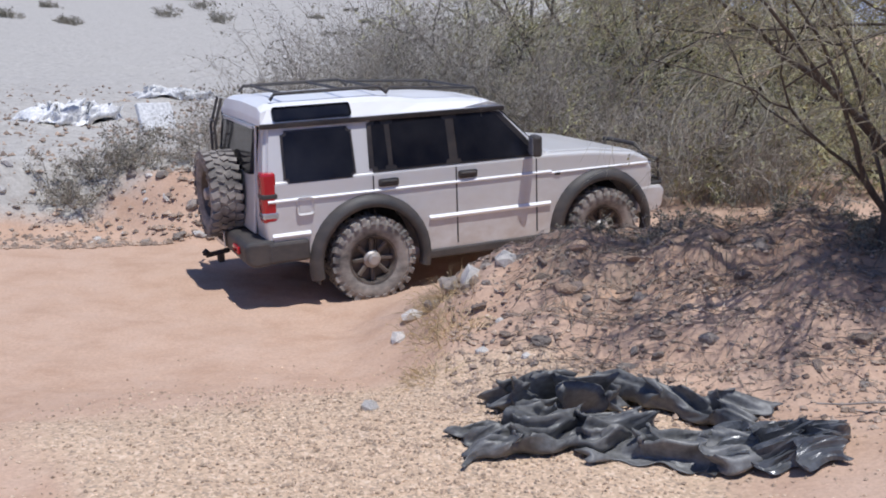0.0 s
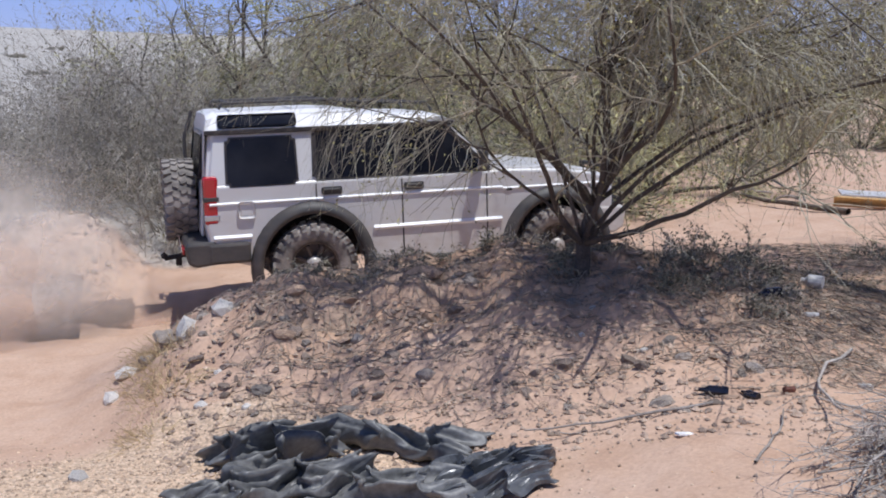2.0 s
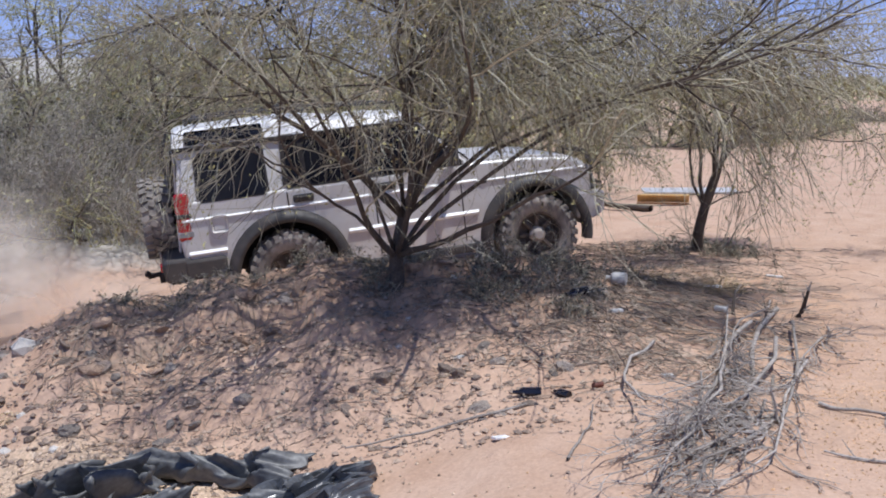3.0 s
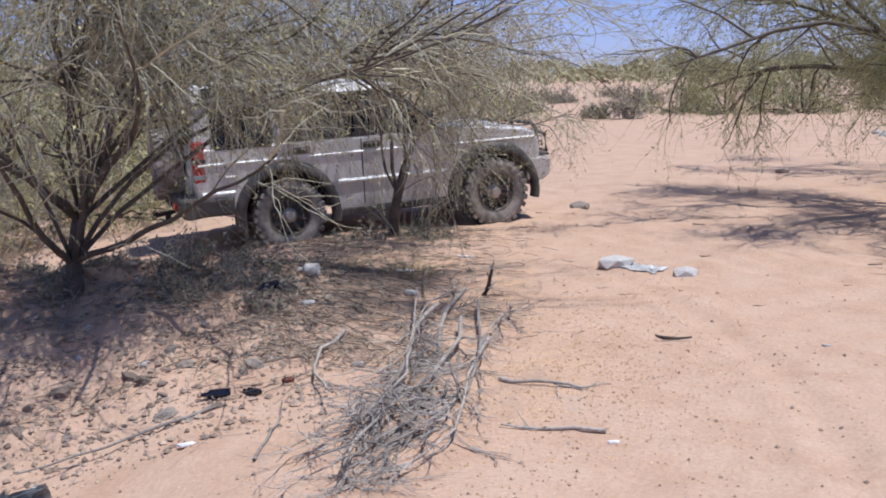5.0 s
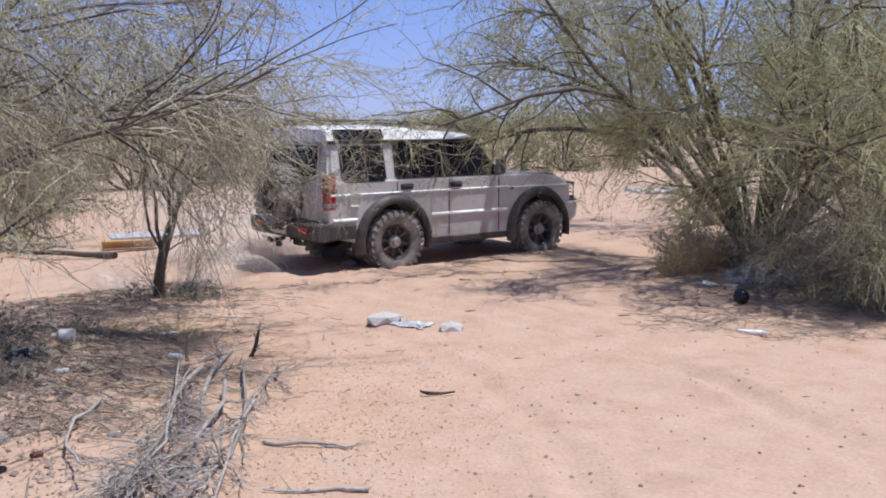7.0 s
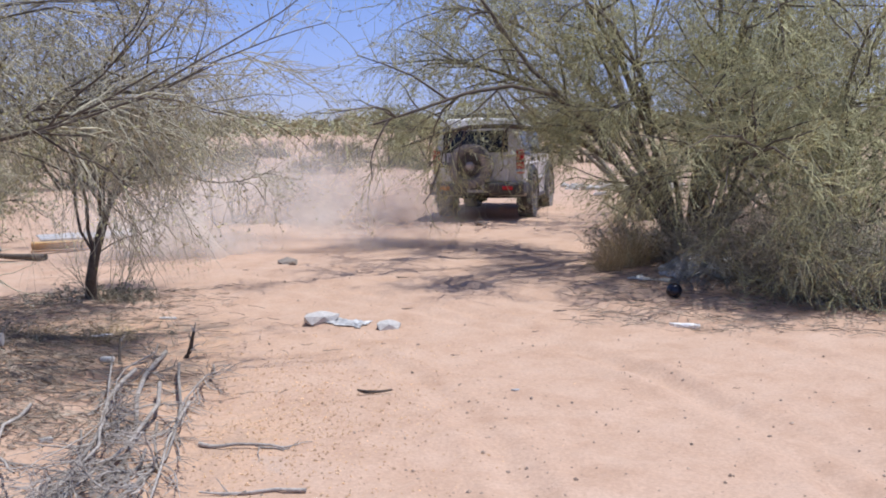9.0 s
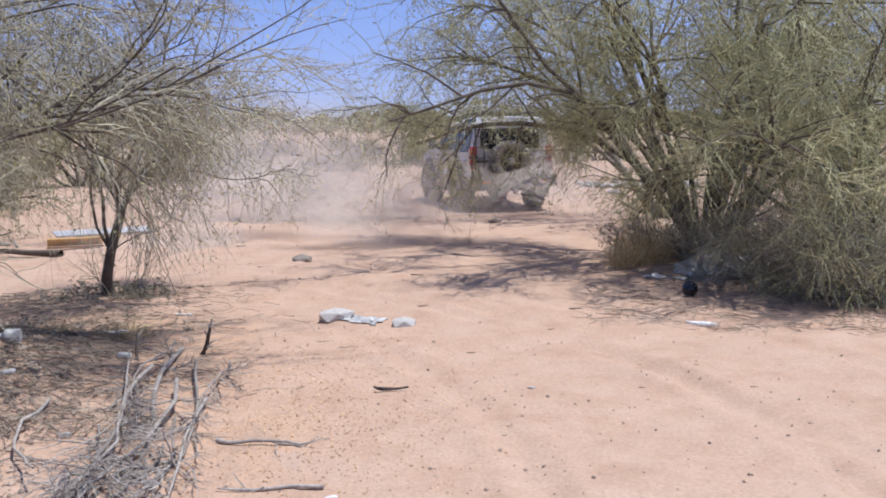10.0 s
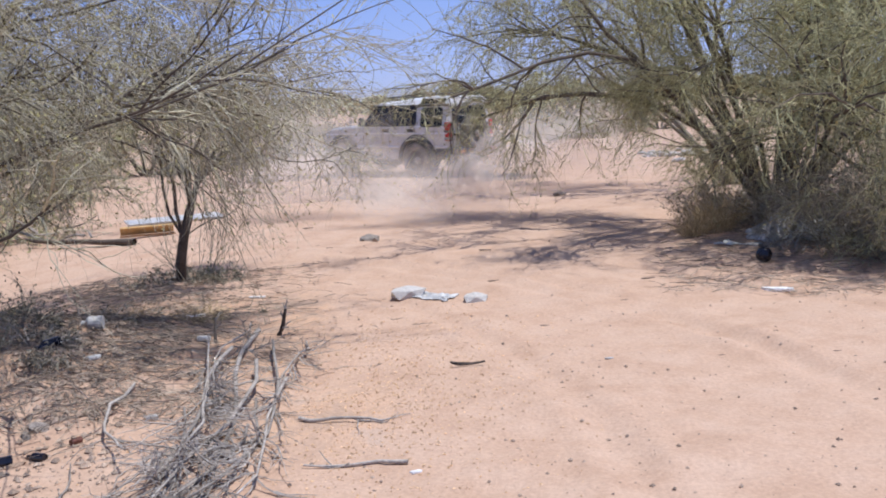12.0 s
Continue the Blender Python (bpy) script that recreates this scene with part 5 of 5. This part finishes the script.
def deadwood():
    """The heap of bleached branches that lies along the foot of the ridge."""
    rng = np.random.default_rng(31)
    line = np.array([(8.45, 1.95), (7.5, 1.75), (6.6, 1.6), (5.7, 1.45), (5.0, 1.42), (4.4, 1.5)])

    def along(t):
        k = t * 5
        i = min(int(k), 4)
        return line[i] + (line[i + 1] - line[i]) * (k - i)

    specs = [(0.02, 0.85, 0.030, 0.05), (0.15, 1.0, 0.026, -0.12), (0.30, 1.0, 0.034, 0.02), (0.25, 0.8, 0.022, 0.16), (0.40, 1.0, 0.024, -0.08), (0.10, 0.6, 0.020, -0.22), (0.45, 1.0, 0.020, 0.12), (0.2, 0.75, 0.016, 0.25), (0.55, 1.05, 0.022, -0.02), (0.35, 0.95, 0.016, -0.2), (0.5, 0.98, 0.018, 0.22), (0.05, 0.5, 0.018, 0.14)]
    for i, (t0, t1, r, side) in enumerate(specs):
        n = 9
        pts = []
        for k in range(n):
            p = along(min(t0 + (t1 - t0) * k / (n - 1), 1)) + np.array([0, side * 1.2 + 0.07 * math.sin(k * 0.75 + i * 2.1)]) + rng.normal(0, 0.012, 2)
            pts.append((p[0], p[1], height(*p) + 0.02 + 0.03 * (i % 4) + 0.025 * math.sin(k * 0.9 + i)))
        r *= 0.72 if i % 3 == 0 else 0.45
        main = np.array(pts)[None], r * np.linspace(1, 0.35, n)[None, :]
        side_shoots = sprout(rng, main, 13, 0.40, 0.007, 32, 0.02, 0.22, 5, 0.1)
        fine = sprout(rng, side_shoots, 7, 0.22, 0.0035, 35, 0.02, 0.18, 4, 0.2)
        for lv in (side_shoots, fine):
            g = land(lv[0][..., 0], lv[0][..., 1])
            lv[0][..., 2] = g + 0.012 + 0.6 * np.maximum(lv[0][..., 2] - g, 0.0)
        base = main[0][0, 0].copy()
        root = new("dead_branch")
        root.location = base
        v, f = tubes([main], 7)
        mesh_object("limb", v - base, f, DEADWOOD, root, smooth=True)
        v, f = tubes([side_shoots, fine], 4)
        tagged(mesh_object("brushwood", v - base, f, DEADWOOD, root), kind="stuff")
        tagged(root, "bleached dead branch lying in a heap on the sand", "branch", "dead branches")
    # upright snags at the far end, and loose sticks
    for x, y, way, ln, r in ((8.28, 1.82, (0.2, -0.45, 1), 0.26, 0.022), (7.75, 2.15, (0.05, 0.4, 1), 0.22, 0.015), (5.3, 0.40, (0.3, 1, 0.05), 0.55, 0.011), (6.1, 1.15, (-0.2, -1, 0.12), 0.55, 0.013), (4.6, 2.0, (1, 0.5, 0.05), 0.8, 0.008), (6.5, 2.3, (-1, -0.1, 0.03), 1.5, 0.012), (5.3, 2.6, (-0.8, 0.4, 0.02), 1.1, 0.010), (14.6, 5.5, (0.4, 1.0, 0.12), 2.2, 0.05)):
        p = grow(rng, [(0, 0, -0.02)], [way], np.array([ln]), 7, 0.03 if way[2] < 0.5 else 0.0, 0.12)
        lv = p, r * np.linspace(1, 0.5, 8)[None, :]
        sh = sprout(rng, lv, 4, ln * 0.35, r * 0.45, 40, 0.0, 0.15, 4, 0.3)
        gx, gy = x + p[..., 0], y + p[..., 1]
        if way[2] < 0.5:
            p[..., 2] = land(gx, gy) - height(x, y) + r + 0.3 * np.abs(p[..., 2])
            sh[0][..., 2] = np.maximum(sh[0][..., 2], land(x + sh[0][..., 0], y + sh[0][..., 1]) - height(x, y) + 0.008)
        root = new("dead_stick")
        root.location = spot(x, y)
        v, f = tubes([lv], 7)
        mesh_object("limb", v, f, BARK if way[2] > 0.5 or r > 0.04 else DEADWOOD, root, smooth=True)
        v, f = tubes([sh], 4)
        tagged(mesh_object("brushwood", v, f, DEADWOOD, root), kind="stuff")
        tagged(root, "broken dead stick on the sand", "stick", "dead sticks")


deadwood()


# ---- dust ----
def dust_material(name, tone, thick, patchy=0.22):
    """Airborne dust: mostly clear, denser towards the middle of each veil and patchy."""
    m = bpy.data.materials.new(name)
    m.use_nodes = True
    n, l = m.node_tree.nodes, m.node_tree.links
    n.remove(n["Principled BSDF"])
    front, back, clear = n.new("ShaderNodeBsdfDiffuse"), n.new("ShaderNodeBsdfTranslucent"), n.new("ShaderNodeBsdfTransparent")
    both, air = n.new("ShaderNodeMixShader"), n.new("ShaderNodeMixShader")
    front.inputs[0].default_value = back.inputs[0].default_value = (*tone, 1)
    both.inputs[0].default_value = 0.35
    l.new(front.outputs[0], both.inputs[1])
    l.new(back.outputs[0], both.inputs[2])
    l.new(clear.outputs[0], air.inputs[1])
    l.new(both.outputs[0], air.inputs[2])
    l.new(air.outputs[0], n["Material Output"].inputs["Surface"])
    ball = n.new("ShaderNodeTexGradient")
    ball.gradient_type = "SPHERICAL"
    uv = n.new("ShaderNodeUVMap")
    uv.uv_map = "spread"
    l.new(uv.outputs[0], ball.inputs[0])
    cloud = noise_node(n, l, 1.7, 5, 0.6)
    cr = n.new("ShaderNodeMapRange")
    cr.inputs["From Min"].default_value, cr.inputs["From Max"].default_value = patchy, 0.70
    l.new(cloud.outputs[0], cr.inputs[0])
    mul = n.new("ShaderNodeMath")
    mul.operation = "MULTIPLY"
    soft = n.new("ShaderNodeMapRange")
    soft.interpolation_type = "SMOOTHSTEP"
    soft.inputs["From Max"].default_value = 0.85
    l.new(ball.outputs["Fac"], soft.inputs[0])
    l.new(soft.outputs[0], mul.inputs[0])
    l.new(cr.outputs[0], mul.inputs[1])
    sc = n.new("ShaderNodeMath")
    sc.operation = "MULTIPLY"
    sc.inputs[1].default_value = thick
    l.new(mul.outputs[0], sc.inputs[0])
    l.new(sc.outputs[0], air.inputs[0])
    return m


RED_DUST = dust_material("red_dust", (0.70, 0.50, 0.38), 0.55)
PALE_DUST = dust_material("pale_dust", (0.74, 0.655, 0.575), 0.8)
THIN_DUST = dust_material("thin_dust", (0.68, 0.60, 0.53), 0.62, -0.15)


def veil_mesh(name, seed, mat):
    """A billowing sheet of dust one metre in radius."""
    n = 18
    u, v = np.meshgrid(np.linspace(-1, 1, n), np.linspace(-1, 1, n), indexing="ij")
    k = seed * 2.1
    w = 0.28 * np.sin(2.2 * u + k) * np.cos(1.9 * v + 2 * k) + 0.10 * np.sin(5 * u + k) * np.sin(4 * v)
    verts = np.stack([u, w, v], -1).reshape(-1, 3)
    i, j = np.meshgrid(np.arange(n - 1), np.arange(n - 1), indexing="ij")
    f = np.stack([i * n + j, (i + 1) * n + j, (i + 1) * n + j + 1, i * n + j + 1], -1).reshape(-1, 4)
    me = bpy.data.meshes.new(name)
    me.from_pydata(verts.tolist(), [], f.tolist())
    layer = me.uv_layers.new(name="spread")
    uv = verts[:, [0, 2]][f.ravel()]
    layer.data.foreach_set("uv", uv.ravel().astype(np.float32))
    me.materials.append(mat)
    me.shade_smooth()
    return me


VEILS = {m: [veil_mesh("veil", i, mat) for i in range(3)] for m, mat in (("red", RED_DUST), ("pale", PALE_DUST), ("thin", THIN_DUST))}
CLOUDS = []


def dust_cloud(seed, kind, size, rows, label, veils=2):
    """A rigid puff: billowing veils, one behind the other; rows: seconds and the place of its middle."""
    rng = random.Random(seed)
    root = new("dust_cloud")
    x, y, _ = rows[-1][1]
    face = -math.atan2(x, y)
    for i in range(veils):
        ob = new("veil", VEILS[kind][(seed + i) % 3])
        ob.parent = root
        ob.matrix_basis = Matrix.LocRotScale((rng.uniform(-0.25, 0.25) * size[0], rng.uniform(-0.3, 0.3) * size[0], rng.uniform(-0.1, 0.1) * size[1]),
                                             Euler((rng.uniform(-0.95, -0.65), rng.uniform(-0.3, 0.3), face + rng.uniform(-0.5, 0.5))), (size[0] * rng.uniform(0.8, 1.1), size[0] * 0.6, size[1] * rng.uniform(1.0, 1.3)))
    tagged(root, label, "dust")
    CLOUDS.append((root, rows))


def rising(born, x, y, top, drift, buried, gone=99.0):
    """Rows of a puff that lifts off the ground when the tyre throws it up, drifts, and sinks again."""
    z = height(x, y)
    rows = []
    for k in range(49):
        t = k * 0.25
        a = t - born
        if a < 0:
            rows.append((t, (x, y, z - buried)))
            continue
        lift = 1 - math.exp(-a / 0.32)
        fall = max(t - gone, 0) * 0.8
        rows.append((t, (x + drift[0] * a, y + drift[1] * a, max(z - buried + (top + buried) * lift - fall, z - buried))))
    return rows


def build_dust():
    label = "pale cloud of dust thrown up by the tyres"
    # behind the car as it climbs out of the wash
    for i, (born, x, y, top, sz, kind) in enumerate(((0.5, 4.0, 9.3, 0.30, (1.2, 0.55), "red"), (0.9, 4.7, 9.6, 0.55, (1.5, 0.8), "red"), (1.2, 5.2, 10.4, 1.2, (1.6, 1.3), "pale"), (1.6, 5.4, 9.0, 0.5, (1.2, 0.75), "red"), (1.9, 6.0, 9.9, 1.3, (1.6, 1.4), "pale"), (2.4, 6.5, 8.6, 0.6, (1.2, 0.8), "red"), (2.7, 7.2, 9.0, 1.1, (1.6, 1.3), "pale"), (1.0, 4.8, 9.5, 0.7, (1.3, 1.1), "pale"), (1.4, 5.4, 9.3, 0.8, (1.3, 1.1), "pale"), (2.2, 6.5, 9.0, 0.8, (1.3, 1.1), "pale"))):
        dust_cloud(100 + i, kind, sz, rising(born, x, y, top, (-0.06, 0.06), sz[1] * 1.3 + 0.3, 6.0), "reddish dust thrown up behind the climbing car" if kind == "red" else label, 1 if kind == "pale" else 2)
    # round the rear wheels on the trail
    for i, (born, x, y, top, sz) in enumerate(((4.9, 11.7, 4.0, 0.15, (0.8, 0.32)), (5.7, 12.6, 3.4, 0.20, (0.8, 0.36)), (6.2, 13.2, 2.9, 0.25, (0.9, 0.40)), (6.7, 13.6, 2.6, 0.40, (1.1, 0.6)), (7.0, 14.4, 1.9, 0.45, (1.2, 0.7)), (6.3, 14.8, 3.4, 0.8, (1.8, 1.4)), (6.6, 15.6, 3.0, 1.0, (1.9, 1.6)), (6.7, 15.0, 3.6, 0.6, (1.8, 1.2)))):
        dust_cloud(200 + i, "pale", sz, rising(born, x, y, top, (0.03, 0.16), sz[1] * 1.3 + 0.25, 7.6 if sz[1] < 0.9 else 8.4), label, 1)
    # the haze that hangs after it turns about
    for i, (born, x, y, top, sz, kind) in enumerate(((7.2, 15.4, 1.5, 0.7, (1.5, 0.95), "pale"), (7.9, 16.4, 0.3, 0.5, (1.6, 1.0), "thin"), (8.0, 18.8, 3.0, 0.7, (4.6, 1.9), "thin"), (8.5, 20.8, 0.8, 0.8, (4.2, 2.0), "thin"), (9.4, 21.0, -1.4, 1.0, (2.4, 1.6), "thin"), (10.9, 24.0, -0.4, 1.1, (1.5, 1.1), "thin"), (8.9, 27.0, 5.6, 1.2, (5.0, 2.0), "thin"), (7.0, 17.0, 3.2, 0.8, (2.4, 1.3), "thin"), (11.2, 25.0, 0.2, 0.8, (1.8, 1.1), "thin"), (10.2, 23.2, 1.2, 0.8, (1.8, 1.0), "thin"))):
        dust_cloud(300 + i, kind, sz, rising(born, x, y, top, (0.05, 0.10), sz[1] * 1.3 + 0.3, 10.2 if sz[0] > 4 and x < 25 else 11.2 if born == 10.2 else 99), label, 1)


build_dust()


# ---- what moves ----
def car_pose(x, y, z, heading, nose_up, left_up):
    return pose(x, y, z, 0, 0, 90 - heading) @ pose(0, 0, 0, left_up, -nose_up, 0)


CAR_PATH = [
    (0, 4.73, 9.25, -0.85, 97.8, 4.2, 0.0),
    (0.5, 5.28, 9.38, -0.78, 100.8, 5.1, -0.2),
    (1, 5.61, 8.79, -0.67, 105.6, 3.8, -0.4),
    (1.5, 6.20, 8.51, -0.58, 114.5, 2.7, -0.5),
    (2, 7.01, 8.25, -0.50, 120.4, 3.3, -0.6),
    (2.5, 7.59, 7.70, -0.45, 127.0, 3.6, -0.0),
    (3, 8.36, 7.09, -0.37, 132.5, 6.3, 0.1),
    (3.5, 9.20, 6.61, -0.28, 136.9, 5.8, 0.3),
    (5.5, 12.17, 4.71, -0.08, 147.2, 1.9, 1.3),
    (6, 12.76, 3.96, -0.03, 154.7, 1.0, 0.8),
    (6.5, 13.96, 3.02, -0.00, 149.1, -1.7, -0.1),
    (7, 14.38, 1.93, -0.05, 138.3, 0.1, 0.8),
    (7.5, 15.21, 0.81, -0.03, 127.0, -0.7, 0.4),
    (7.7, 15.73, 0.55, 0.03, 120.2, -0.0, -0.4),
    (9.5, 22.08, -1.03, 0.00, 92.0, -1.2, -0.1),
    (10, 22.37, -0.80, 0.00, 73.9, -0.5, -0.2),
    (10.5, 22.89, -0.52, 0.00, 57.9, -0.8, -0.3),
    (11, 24.19, 0.19, 0.00, 51.0, -1.6, -0.0),
    (11.5, 24.92, 1.21, 0.00, 46.8, 0.8, -0.5),
    (12, 26.06, 2.10, 0.00, 34.5, 1.1, 0.1),
]


def rolled(t):
    """Metres that the car has rolled by then."""
    d = 0.0
    for (t0, x0, y0, *_), (t1, x1, y1, *_) in zip(CAR_PATH, CAR_PATH[1:]):
        k = min(max((t - t0) / (t1 - t0), 0), 1)
        d += k * math.hypot(x1 - x0, y1 - y0)
    return d


def motions():
    walk(car, [(t, car_pose(*row)) for t, *row in CAR_PATH])
    spots = ((0, -0.80, 0), (2.54, -0.80, 0), (0, 0.80, 180), (2.54, 0.80, 180))
    for wheel, (x, y, turn) in zip(wheels, spots):
        rows = []
        for k in range(81):
            t = k * 0.15
            roll = math.degrees(rolled(t) / 0.41)
            rows.append((t, pose(x, y, 0.41) @ pose(0, 0, 0, 0, roll, 0) @ pose(0, 0, 0, 0, 0, turn)))
        walk(wheel, rows)
    for cloud, rows in CLOUDS:
        walk(cloud, [(t, pose(*place)) for t, place in rows])


motions()
